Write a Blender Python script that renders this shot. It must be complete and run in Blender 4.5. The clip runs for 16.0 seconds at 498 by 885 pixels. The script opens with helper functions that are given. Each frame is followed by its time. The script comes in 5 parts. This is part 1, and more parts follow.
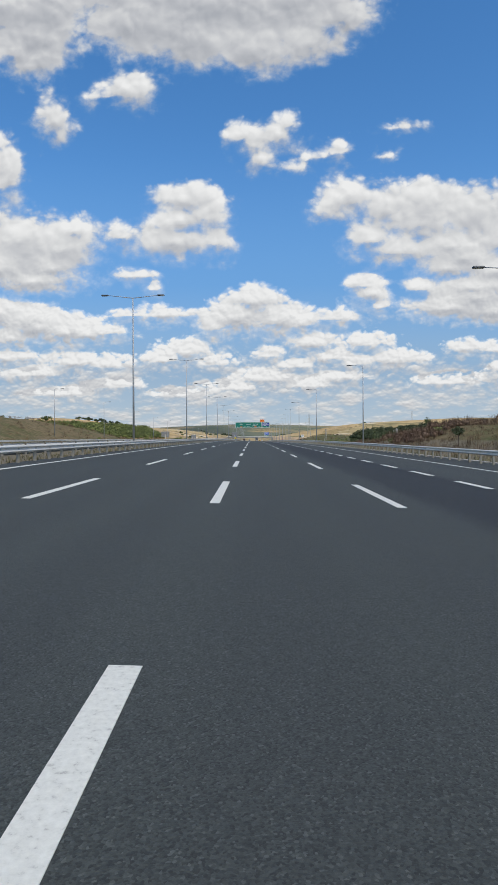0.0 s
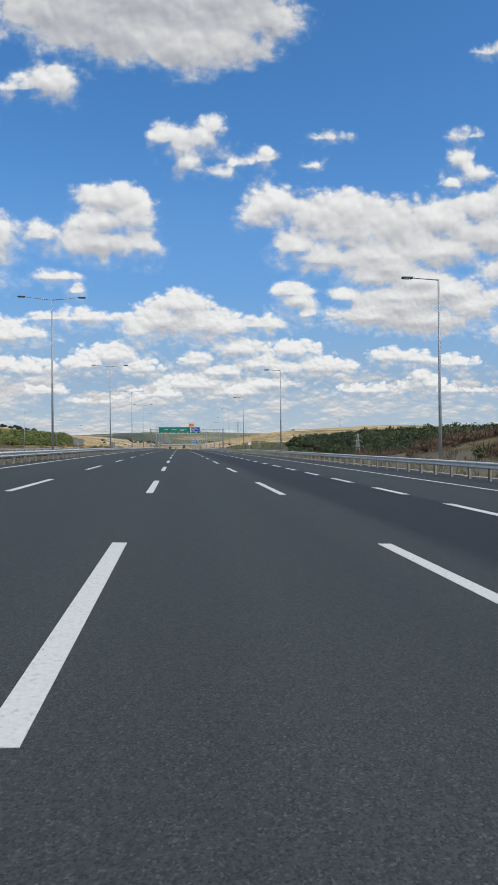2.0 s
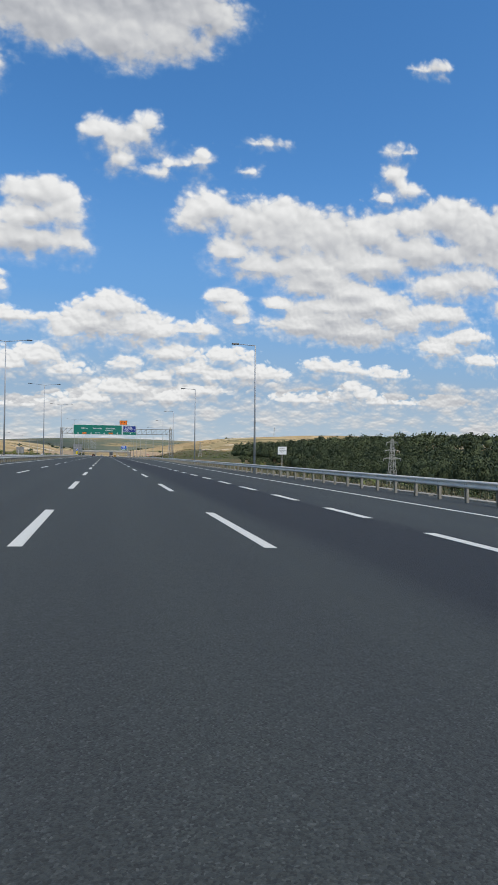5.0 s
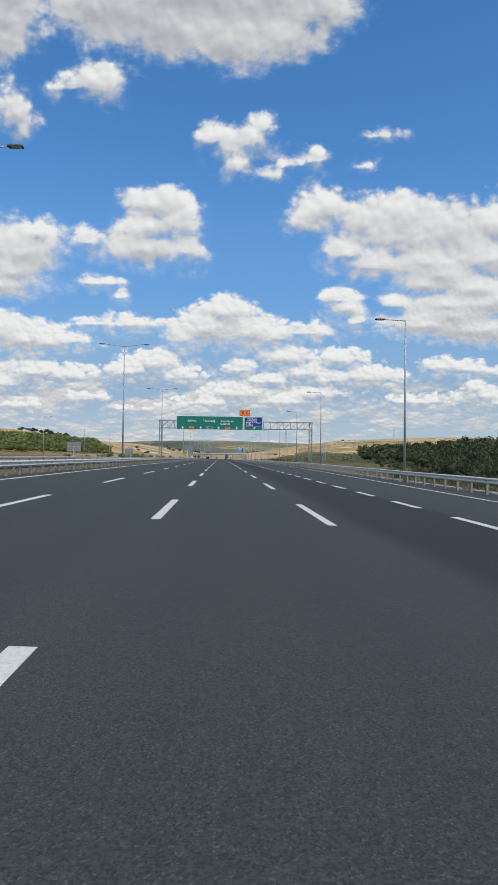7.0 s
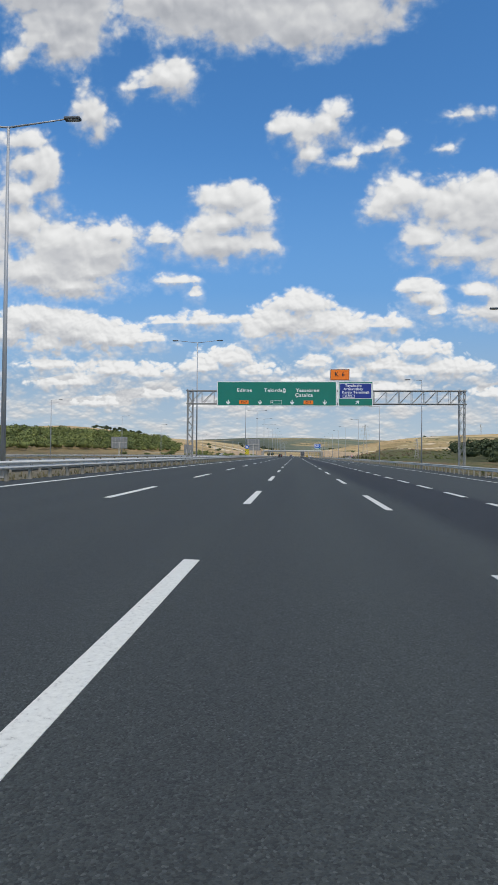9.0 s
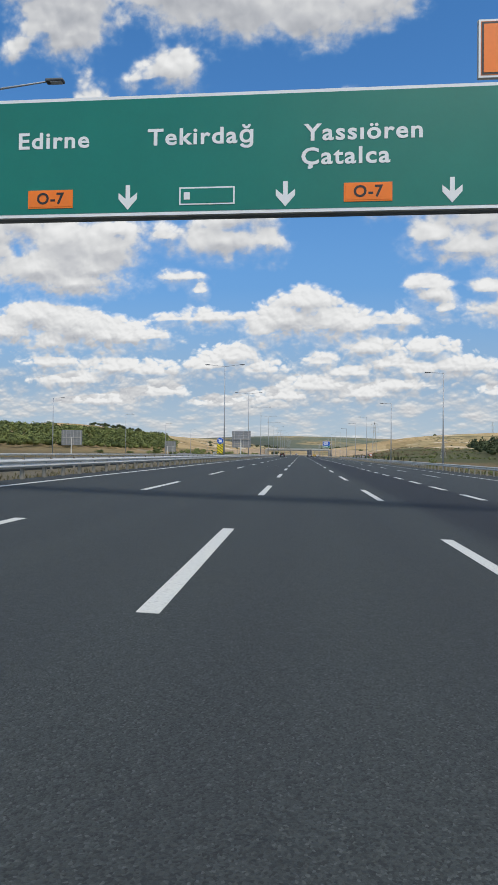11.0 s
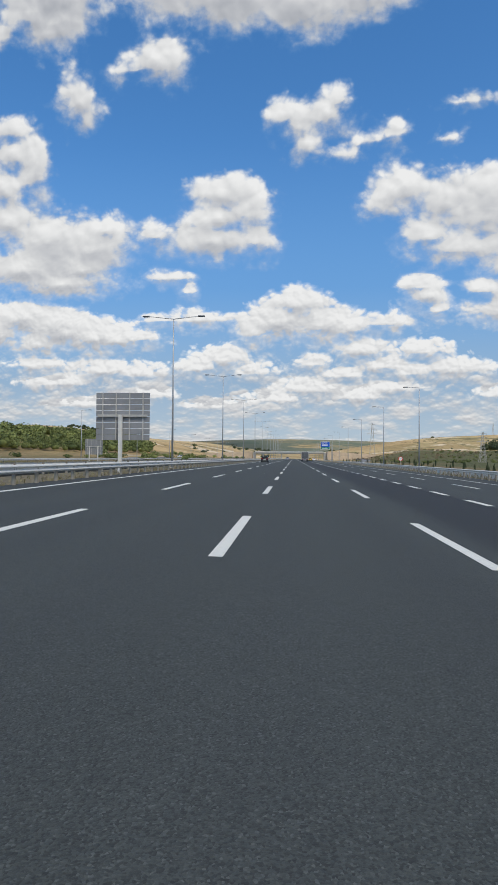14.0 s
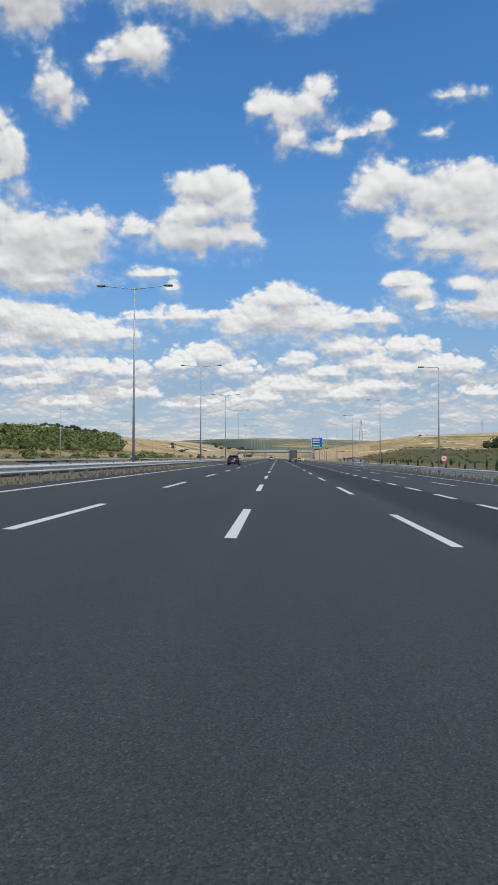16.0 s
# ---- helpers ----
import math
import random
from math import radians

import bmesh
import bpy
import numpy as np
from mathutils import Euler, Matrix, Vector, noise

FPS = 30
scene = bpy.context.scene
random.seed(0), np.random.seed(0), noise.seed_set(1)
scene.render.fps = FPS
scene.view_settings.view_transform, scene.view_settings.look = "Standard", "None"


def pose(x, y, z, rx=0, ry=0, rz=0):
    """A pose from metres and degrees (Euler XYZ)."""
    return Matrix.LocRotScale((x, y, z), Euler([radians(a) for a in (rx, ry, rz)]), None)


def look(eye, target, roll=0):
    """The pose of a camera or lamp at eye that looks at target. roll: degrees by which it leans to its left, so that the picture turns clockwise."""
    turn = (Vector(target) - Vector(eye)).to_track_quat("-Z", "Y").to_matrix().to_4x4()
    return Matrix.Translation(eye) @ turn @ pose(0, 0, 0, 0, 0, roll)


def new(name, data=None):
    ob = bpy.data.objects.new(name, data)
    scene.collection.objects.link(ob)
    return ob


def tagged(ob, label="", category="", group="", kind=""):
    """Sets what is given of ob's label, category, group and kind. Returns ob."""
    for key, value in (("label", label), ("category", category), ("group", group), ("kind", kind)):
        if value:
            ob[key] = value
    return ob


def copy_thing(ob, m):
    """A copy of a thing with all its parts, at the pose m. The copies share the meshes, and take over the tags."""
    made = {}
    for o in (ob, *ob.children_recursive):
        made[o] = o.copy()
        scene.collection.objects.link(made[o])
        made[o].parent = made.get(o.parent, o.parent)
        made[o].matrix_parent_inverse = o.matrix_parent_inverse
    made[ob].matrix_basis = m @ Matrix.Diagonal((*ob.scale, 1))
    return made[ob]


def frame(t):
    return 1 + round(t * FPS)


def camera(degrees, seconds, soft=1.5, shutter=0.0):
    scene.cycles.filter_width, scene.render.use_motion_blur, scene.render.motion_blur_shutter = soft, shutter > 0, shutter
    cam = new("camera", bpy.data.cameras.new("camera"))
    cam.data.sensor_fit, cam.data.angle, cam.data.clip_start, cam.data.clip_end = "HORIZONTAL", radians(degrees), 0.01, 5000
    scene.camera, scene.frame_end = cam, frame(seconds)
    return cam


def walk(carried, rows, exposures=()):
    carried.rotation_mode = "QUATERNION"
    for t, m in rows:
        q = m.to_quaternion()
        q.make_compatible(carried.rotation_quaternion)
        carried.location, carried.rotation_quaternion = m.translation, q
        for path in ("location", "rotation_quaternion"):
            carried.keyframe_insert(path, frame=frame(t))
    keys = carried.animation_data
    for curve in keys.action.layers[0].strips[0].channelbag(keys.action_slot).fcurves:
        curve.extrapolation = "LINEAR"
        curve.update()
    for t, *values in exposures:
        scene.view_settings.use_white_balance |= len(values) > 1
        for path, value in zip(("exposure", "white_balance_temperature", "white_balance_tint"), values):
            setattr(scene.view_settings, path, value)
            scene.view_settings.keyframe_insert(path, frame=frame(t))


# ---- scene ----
# Camera: a drive along a straight motorway towards +y; x is to the right
cam = camera(43.56, 16.0)
walk(cam, [
    (0.0, pose(0.041, 0.00, -0.348, 89.90, 0.32, 0.26)),
    (0.5, pose(0.043, 13.38, -0.215, 89.96, 0.32, -1.46)),
    (1.0, pose(0.070, 26.71, -0.089, 90.42, 0.56, -3.17)),
    (1.5, pose(0.094, 40.04, 0.029, 90.52, 0.64, -4.64)),
    (2.0, pose(0.108, 53.41, 0.141, 90.54, 0.52, -6.43)),
    (2.5, pose(0.181, 66.82, 0.246, 90.65, 0.78, -9.18)),
    (3.0, pose(0.252, 80.26, 0.345, 90.82, 0.80, -11.28)),
    (3.2, pose(0.280, 85.64, 0.383, 90.88, 0.84, -11.96)),
    (5.3, pose(0.565, 142.85, 0.718, 91.39, -0.58, -12.89)),
    (5.5, pose(0.591, 148.30, 0.744, 91.41, -0.45, -12.20)),
    (6.0, pose(0.610, 161.95, 0.804, 91.36, -0.67, -9.60)),
    (6.5, pose(0.626, 175.60, 0.859, 91.37, -0.62, -5.99)),
    (7.0, pose(0.639, 189.28, 0.910, 91.48, -0.67, -2.61)),
    (7.5, pose(0.625, 203.02, 0.957, 91.26, -0.65, -0.12)),
    (8.0, pose(0.612, 216.79, 1.003, 91.23, -0.69, 2.15)),
    (8.5, pose(0.597, 230.58, 1.046, 91.16, -0.75, 3.34)),
    (9.0, pose(0.576, 244.40, 1.086, 91.17, -0.51, 4.27)),
    (9.5, pose(0.561, 258.17, 1.125, 91.10, -0.46, 4.59)),
    (12.0, pose(0.551, 327.68, 1.271, 91.04, -0.65, 4.83)),
    (12.5, pose(0.549, 341.76, 1.292, 91.15, -0.45, 4.60)),
    (13.0, pose(0.464, 355.87, 1.313, 91.24, -0.56, 4.37)),
    (13.5, pose(0.400, 370.01, 1.331, 91.33, -0.56, 4.17)),
    (14.0, pose(0.334, 384.13, 1.346, 91.38, -0.44, 4.08)),
    (14.5, pose(0.268, 398.17, 1.357, 91.38, -0.62, 3.82)),
    (15.0, pose(0.258, 412.04, 1.364, 91.45, -0.09, 3.78)),
    (15.5, pose(0.169, 426.23, 1.372, 91.49, -0.13, 3.38)),
    (16.0, pose(0.080, 440.57, 1.375, 91.35, -0.21, 2.66)),
])

# Sky, sun
SUN_ELEVATION, SUN_AZIMUTH = 56.0, 150.0   # degrees; azimuth clockwise from the driving direction
world = bpy.data.worlds.new("world")
scene.world = world
world.use_nodes = True
wn = world.node_tree
sky = wn.nodes.new("ShaderNodeTexSky")
sky.sky_type = "NISHITA"
sky.sun_disc = False
sky.sun_elevation = radians(SUN_ELEVATION)
sky.sun_rotation = radians(SUN_AZIMUTH)
sky.altitude = 100
sky.air_density, sky.dust_density, sky.ozone_density = 1.0, 0.3, 3.0
bg = wn.nodes["Background"]
bg.inputs["Strength"].default_value = 0.14
deep = wn.nodes.new("ShaderNodeHueSaturation")
deep.inputs["Saturation"].default_value = 1.26
deep.inputs["Value"].default_value = 1.20
wn.links.new(sky.outputs[0], deep.inputs["Color"])
wn.links.new(deep.outputs[0], bg.inputs["Color"])
# the same broken cumulus goes on over the rest of the dome
dome = wn.nodes.new("ShaderNodeTexCoord")
puffs = wn.nodes.new("ShaderNodeTexNoise")
puffs.inputs["Scale"].default_value, puffs.inputs["Detail"].default_value = 3.2, 6.0
wn.links.new(dome.outputs["Generated"], puffs.inputs["Vector"])
cloudy = wn.nodes.new("ShaderNodeMapRange")
cloudy.interpolation_type = "SMOOTHSTEP"
cloudy.inputs["From Min"].default_value, cloudy.inputs["From Max"].default_value = 0.47, 0.56
wn.links.new(puffs.outputs["Fac"], cloudy.inputs["Value"])
axes = wn.nodes.new("ShaderNodeSeparateXYZ")
wn.links.new(dome.outputs["Generated"], axes.inputs[0])
abeam = wn.nodes.new("ShaderNodeMapRange")
abeam.inputs["From Min"].default_value, abeam.inputs["From Max"].default_value = 0.60, 0.45
wn.links.new(axes.outputs[1], abeam.inputs["Value"])
both = wn.nodes.new("ShaderNodeMath")
both.operation = "MULTIPLY"
wn.links.new(cloudy.outputs[0], both.inputs[0])
wn.links.new(abeam.outputs[0], both.inputs[1])
white = wn.nodes.new("ShaderNodeBackground")
white.inputs["Color"].default_value, white.inputs["Strength"].default_value = (0.76, 0.76, 0.76, 1), 1.0
join = wn.nodes.new("ShaderNodeMixShader")
wn.links.new(both.outputs[0], join.inputs[0])
wn.links.new(bg.outputs[0], join.inputs[1])
wn.links.new(white.outputs[0], join.inputs[2])
wn.links.new(join.outputs[0], wn.nodes["World Output"].inputs["Surface"])

sun = new("sun", bpy.data.lights.new("sun", "SUN"))
sun.data.energy, sun.data.angle, sun.data.color = 2.5, radians(12), (1.0, 0.95, 0.87)
a, e = radians(SUN_AZIMUTH), radians(SUN_ELEVATION)
sun_from = Vector((math.sin(a) * math.cos(e), math.cos(a) * math.cos(e), math.sin(e)))
sun.matrix_world = look(sun_from * 100, (0, 0, 0))
scene.view_settings.exposure = 0.0

# ---- helpers for materials and meshes ----
class Nodes:
    """A small builder for node materials."""
    def __init__(self, name):
        self.m = bpy.data.materials.new(name)
        self.m.use_nodes = True
        self.t = self.m.node_tree
        self.bsdf = self.t.nodes["Principled BSDF"]
        self.out = self.t.nodes["Material Output"]

    def add(self, kind, **values):
        n = self.t.nodes.new(kind)
        for k, v in values.items():
            if k in n.inputs:
                n.inputs[k].default_value = v
            else:
                setattr(n, k, v)
        return n

    def link(self, a, b):
        self.t.links.new(a, b)
        return b

    def coords(self, kind="Object"):
        return self.add("ShaderNodeTexCoord").outputs[kind]

    def noise(self, vec, scale, detail=4.0, rough=0.55):
        n = self.add("ShaderNodeTexNoise")
        n.inputs["Scale"].default_value = scale
        n.inputs["Detail"].default_value = detail
        n.inputs["Roughness"].default_value = rough
        if vec is not None:
            self.link(vec, n.inputs["Vector"])
        return n.outputs["Fac"]

    def math(self, op, a, b=0.0, c=None, clamp=False):
        n = self.add("ShaderNodeMath", operation=op, use_clamp=clamp)
        for i, v in enumerate((a, b) if c is None else (a, b, c)):
            if isinstance(v, (int, float)):
                n.inputs[i].default_value = v
            else:
                self.link(v, n.inputs[i])
        return n.outputs[0]

    def ramp(self, fac, stops):
        n = self.add("ShaderNodeValToRGB")
        r = n.color_ramp
        while len(r.elements) < len(stops):
            r.elements.new(0.5)
        for el, (p, c) in zip(r.elements, stops):
            el.position = p
            el.color = (*c, 1) if len(c) == 3 else c
        self.link(fac, n.inputs[0])
        return n.outputs[0]

    def mix(self, fac, a, b, blend="MIX"):
        n = self.add("ShaderNodeMix", data_type="RGBA", blend_type=blend)
        for i, v in ((0, fac), (6, a), (7, b)):
            if isinstance(v, (int, float)):
                n.inputs[i].default_value = v
            elif isinstance(v, tuple):
                n.inputs[i].default_value = (*v, 1)
            else:
                self.link(v, n.inputs[i])
        return n.outputs[2]

    def bump(self, height, strength=0.3, distance=0.01):
        n = self.add("ShaderNodeBump")
        n.inputs["Strength"].default_value = strength
        n.inputs["Distance"].default_value = distance
        self.link(height, n.inputs["Height"])
        self.link(n.outputs[0], self.bsdf.inputs["Normal"])

    def set(self, color=None, rough=None, metal=None, spec=None):
        for key, v in (("Base Color", color), ("Roughness", rough), ("Metallic", metal), ("Specular IOR Level", spec)):
            if v is None:
                continue
            s = self.bsdf.inputs[key]
            if isinstance(v, (int, float)):
                s.default_value = v
            elif isinstance(v, tuple):
                s.default_value = (*v, 1)
            else:
                self.link(v, s)
        return self.m

    def stretched(self, vec, sx, sy, sz):
        n = self.add("ShaderNodeVectorMath", operation="MULTIPLY")
        self.link(vec, n.inputs[0])
        n.inputs[1].default_value = (sx, sy, sz)
        return n.outputs[0]


def plain(name, color, rough=0.6, metal=0.0, vary=0.12, scale=3.0, bump=0.0, bump_scale=60.0, dirt=0.0):
    """Colour with grain at two scales, optional dirt and relief."""
    n = Nodes(name)
    c = n.coords()
    big, small = n.noise(c, scale, 3), n.noise(c, scale * 14, 4)
    both = n.math("ADD", n.math("MULTIPLY", big, 0.6), n.math("MULTIPLY", small, 0.4))
    lo = tuple(x * (1 - vary) for x in color)
    hi = tuple(min(1, x * (1 + vary)) for x in color)
    col = n.ramp(both, [(0.32, lo), (0.68, hi)])
    if dirt:
        d = n.ramp(n.noise(c, scale * 0.6, 6, 0.65), [(0.5, (0, 0, 0)), (0.72, (dirt, dirt, dirt))])
        col = n.mix(d, col, tuple(x * 0.45 + 0.02 for x in color))
    rg = n.math("MULTIPLY_ADD", small, 0.25, rough - 0.12, clamp=True)
    if bump:
        n.bump(n.noise(c, bump_scale, 4), bump, 0.02)
    return n.set(col, rg, metal)


def mesh_object(name, verts, faces, material, parent=None, smooth=False, label=""):
    me = bpy.data.meshes.new(name)
    me.from_pydata(verts, [], faces)
    if smooth:
        me.polygons.foreach_set("use_smooth", [True] * len(me.polygons))
    me.materials.append(material)
    ob = new(name, me)
    ob.parent = parent
    if label:
        ob["label"] = label
    return ob


def part(name, bm, material, parent=None, label="", smooth=False):
    me = bpy.data.meshes.new(name)
    bm.to_mesh(me)
    bm.free()
    if smooth:
        me.polygons.foreach_set("use_smooth", [True] * len(me.polygons))
    me.materials.append(material)
    ob = new(name, me)
    ob.parent = parent
    if label:
        ob["label"] = label
    return ob


def share(name, mesh, parent, x, y, z, rz=0.0):
    """Another object on an existing mesh."""
    ob = new(name, mesh)
    ob.parent = parent
    ob.matrix_basis = pose(x, y, z, 0, 0, rz)
    return ob


def box(bm, cx, cy, cz, sx, sy, sz, bevel=0.0, rot=None):
    """A box of full sizes sx, sy, sz about its centre."""
    m = Matrix.Translation((cx, cy, cz))
    if rot is not None:
        m = m @ rot
    r = bmesh.ops.create_cube(bm, size=1.0, matrix=m @ Matrix.Diagonal((sx, sy, sz, 1)))
    if bevel:
        edges = {e for v in r["verts"] for e in v.link_edges}
        bmesh.ops.bevel(bm, geom=list(edges), offset=bevel, segments=2, affect="EDGES", profile=0.5)
    return bm


def tube(bm, p, q, r0, r1=None, sides=8):
    """A tapered rod from p to q."""
    p, q = Vector(p), Vector(q)
    r1 = r0 if r1 is None else r1
    d = q - p
    m = Matrix.Translation((p + q) / 2) @ d.to_track_quat("Z", "Y").to_matrix().to_4x4()
    bmesh.ops.create_cone(bm, cap_ends=True, segments=sides, radius1=r0, radius2=r1, depth=d.length, matrix=m)
    return bm


def sweep_y(profile, y0, y1, closed=False, cuts=1):
    """Verts and faces of a profile of (x, z) points drawn out from y0 to y1."""
    n = len(profile)
    v = [(x, y0 + (y1 - y0) * k / cuts, z) for k in range(cuts + 1) for x, z in profile]
    f = [(k * n + i, k * n + (i + 1) % n, (k + 1) * n + (i + 1) % n, (k + 1) * n + i) for k in range(cuts) for i in range(n if closed else n - 1)]
    if closed:
        f += [tuple(range(n - 1, -1, -1)), tuple(range(cuts * n, (cuts + 1) * n))]
    return v, f


def thing(name, label, category, x=0, y=0, z=0, rz=0, group=""):
    ob = new(name)
    ob.matrix_basis = pose(x, y, z, 0, 0, rz)
    return tagged(ob, label, category, group)


def step(a, b, x):
    t = min(1.0, max(0.0, (x - a) / (b - a)))
    return t * t * (3 - 2 * t)


# ---- materials ----
def make_asphalt():
    n = Nodes("asphalt")
    c = n.coords()
    fine = n.noise(c, 90, 3, 0.7)
    grain = n.add("ShaderNodeTexVoronoi", Scale=85.0)
    n.link(c, grain.inputs["Vector"])
    wear = n.noise(n.stretched(c, 0.75, 0.02, 1), 1.0, 5, 0.6)
    patch = n.noise(n.stretched(c, 0.12, 0.012, 1), 1.0, 3, 0.5)
    col = n.ramp(wear, [(0.3, (0.036, 0.040, 0.0345)), (0.7, (0.054, 0.060, 0.051))])
    col = n.mix(0.5, col, n.ramp(patch, [(0.35, (0.037, 0.0413, 0.0355)), (0.65, (0.053, 0.0588, 0.050))]))
    # a strip laid later, with darker binder, beside the third line
    sep = n.add("ShaderNodeSeparateXYZ")
    n.link(c, sep.inputs[0])
    wob = n.math("MULTIPLY_ADD", n.noise(n.stretched(c, 0.6, 0.05, 1), 1.0, 3), 0.7, -0.35)
    xx = n.math("ADD", sep.outputs[0], wob)
    new_strip = n.math("MULTIPLY", n.math("MULTIPLY_ADD", xx, 1.6, -5.6, clamp=True), n.math("MULTIPLY_ADD", xx, -1.6, 11.8, clamp=True))
    col = n.mix(n.math("MULTIPLY", new_strip, 0.9), col, (0.011, 0.0125, 0.015))
    # dark tyre tracks in each lane and scattered oil spots
    tracks = n.math("MULTIPLY_ADD", n.math("SINE", n.math("MULTIPLY_ADD", sep.outputs[0], 3.35, 0.8)), 0.5, 0.5)
    col = n.mix(n.math("MULTIPLY", tracks, 0.16), col, (0.020, 0.021, 0.024))
    spots = n.ramp(n.noise(c, 1.7, 5, 0.7), [(0.66, (0, 0, 0)), (0.74, (0.5, 0.5, 0.5))])
    col = n.mix(spots, col, (0.018, 0.018, 0.019))
    col = n.mix(n.math("MULTIPLY", fine, 0.42), col, (0.073, 0.077, 0.070))
    # chippings: some paler, some black
    stone = n.ramp(grain.outputs["Color"], [(0.15, (0.45, 0.45, 0.46)), (0.5, (0.95, 0.95, 0.95)), (0.78, (1.25, 1.24, 1.22)), (0.93, (2.1, 2.05, 2.0))])
    col = n.mix(0.75, col, stone, "MULTIPLY")
    col = n.mix(1.0, col, (0.86, 0.90, 0.99), "MULTIPLY")
    h = n.math("ADD", n.math("MULTIPLY", grain.outputs["Distance"], -1.0), fine)
    n.bump(h, 0.5, 0.008)
    return n.set(col, n.math("MULTIPLY_ADD", fine, 0.2, 0.70), 0.0, 0.3)


def make_marking():
    n = Nodes("road_paint")
    c = n.coords()
    w = n.noise(c, 22, 6, 0.7)
    col = n.ramp(w, [(0.28, (0.28, 0.275, 0.245)), (0.42, (0.56, 0.555, 0.50)), (0.7, (0.66, 0.655, 0.59))])
    n.bump(n.noise(c, 120, 3), 0.3, 0.004)
    return n.set(col, 0.6)


ASPHALT = make_asphalt()
PAINT = make_marking()
GALV = plain("galvanised_steel", (0.60, 0.58, 0.53), 0.55, 0.12, 0.10, 2.0, dirt=0.25)
GALV_DULL = plain("weathered_zinc", (0.43, 0.415, 0.38), 0.7, 0.12, 0.2, 2.0, dirt=0.4)
POST_ZINC = plain("guard_post_zinc", (0.31, 0.285, 0.235), 0.75, 0.1, 0.2, 2.0, dirt=0.45)
POLE_GREY = plain("lamp_pole_zinc", (0.36, 0.375, 0.39), 0.55, 0.2, 0.05, 0.6)
HEAD_GREY = plain("lamp_head_grey", (0.10, 0.11, 0.12), 0.5, 0.2, 0.15, 4.0)
CONCRETE = plain("concrete", (0.42, 0.41, 0.38), 0.85, 0, 0.2, 0.8, 0.2, 40, dirt=0.5)

# ---- the ground: one sheet with the banks, the valley and the hills ----
FALL = 0.03            # the carriageway leans down to the right


def lane_z(x):
    return -FALL * x


def crest(y):
    """How far the motorway lies below its level stretch: it climbs at first and eases off."""
    return -0.5 * 1.43e-5 * max(0.0, 440 - y) ** 2 - 0.5 * 2.22e-5 * max(0.0, 175 - y) ** 2


def right_edge(y):
    """x of the right-hand solid line, which swings out for the exit lane."""
    return 11.1 + 3.4 * step(165, 335, y)


def right_rail(y):
    return 14.0 + 3.4 * step(215, 340, y)


def hill(x, y, cx, cy, sx, sy, h):
    return h * math.exp(-((x - cx) / sx) ** 2 - ((y - cy) / sy) ** 2)


def wood_front(x):
    """y at which the oak wood on the left begins."""
    return 973 - 4.2 * min(130.0, max(0.0, -133 - x)) if x < -133 else 973.0


def wooded_hill(x, y):
    """The hillside under the oak wood, beyond the opposite carriageway."""
    s = y - wood_front(x)
    side = step(-62, -125, x)
    return side * (2.5 * step(-220, 0, s) + 15.0 * step(0, 560, s) * step(-120, -230, x - 0.1 * (y - 973)) + 3.0 * step(0, 120, s)) * step(1800, 1300, y)


def ground_z(x, y):
    rr = right_rail(y) + 1.2
    roll = 1.2 * noise.noise((x * 0.012, y * 0.012, 0)) + 0.5 * noise.noise((x * 0.05, y * 0.05, 3))
    if -9.6 <= x <= rr:
        z = lane_z(x) - 0.06
    elif x < -9.6:
        if x > -15.5:
            z = 0.20 - 0.02 * roll
        elif x > -42:
            z = 0.12
        else:
            d = -42 - x
            bank = step(0, 26, d) * (6.6 * step(330, 190, y) + 0.4)
            rise = 2.0 * step(20, 200, d) * step(150, 400, y) * step(1350, 1050, y)
            z = 0.12 + bank + roll * step(0, 30, d) + rise + wooded_hill(x, y)
    else:
        d = x - rr
        cut = step(2, 17, d) * 3.2 * step(142, 95, y) * step(110, 60, d)
        dip = -8.0 * step(1, 30, d) * step(118, 168, y) * step(520, 400, y)
        rise = (8.0 * step(72, 175, d) + 5 * step(170, 330, d) + 2 * step(300, 1000, y) * step(60, 170, d)) * step(1350, 1050, y)
        z = lane_z(rr) - 0.1 + cut + dip + roll * step(4, 40, d) * 0.8 + rise
    far = 0.0
    if y > 500 or abs(x) > 150:
        far += hill(x, y, 780, 2300, 480, 380, 72) + hill(x, y, 330, 2100, 240, 260, 30) + hill(x, y, 1800, 2600, 900, 500, 55)
        far += hill(x, y, 105, 960, 38, 90, 9)
        far += hill(x, y, -500, 1620, 240, 260, 46) + hill(x, y, -1200, 1800, 560, 400, 45) + hill(x, y, -190, 1800, 150, 220, 24)
        far += hill(x, y, -330, 2700, 350, 260, 38) + hill(x, y, 0, 3600, 1100, 350, 95)
        far += hill(x, y, -1900, 3700, 900, 500, 80) + hill(x, y, 1700, 3900, 900, 400, 60)
        far += 3 * noise.noise((x * 0.003, y * 0.003, 7)) * step(150, 500, abs(x))
        keep = step(45, 110, abs(x)) if y < 1250 else 1.0
        keep = max(keep, step(1250, 1700, y))
        far *= keep
    return z + far


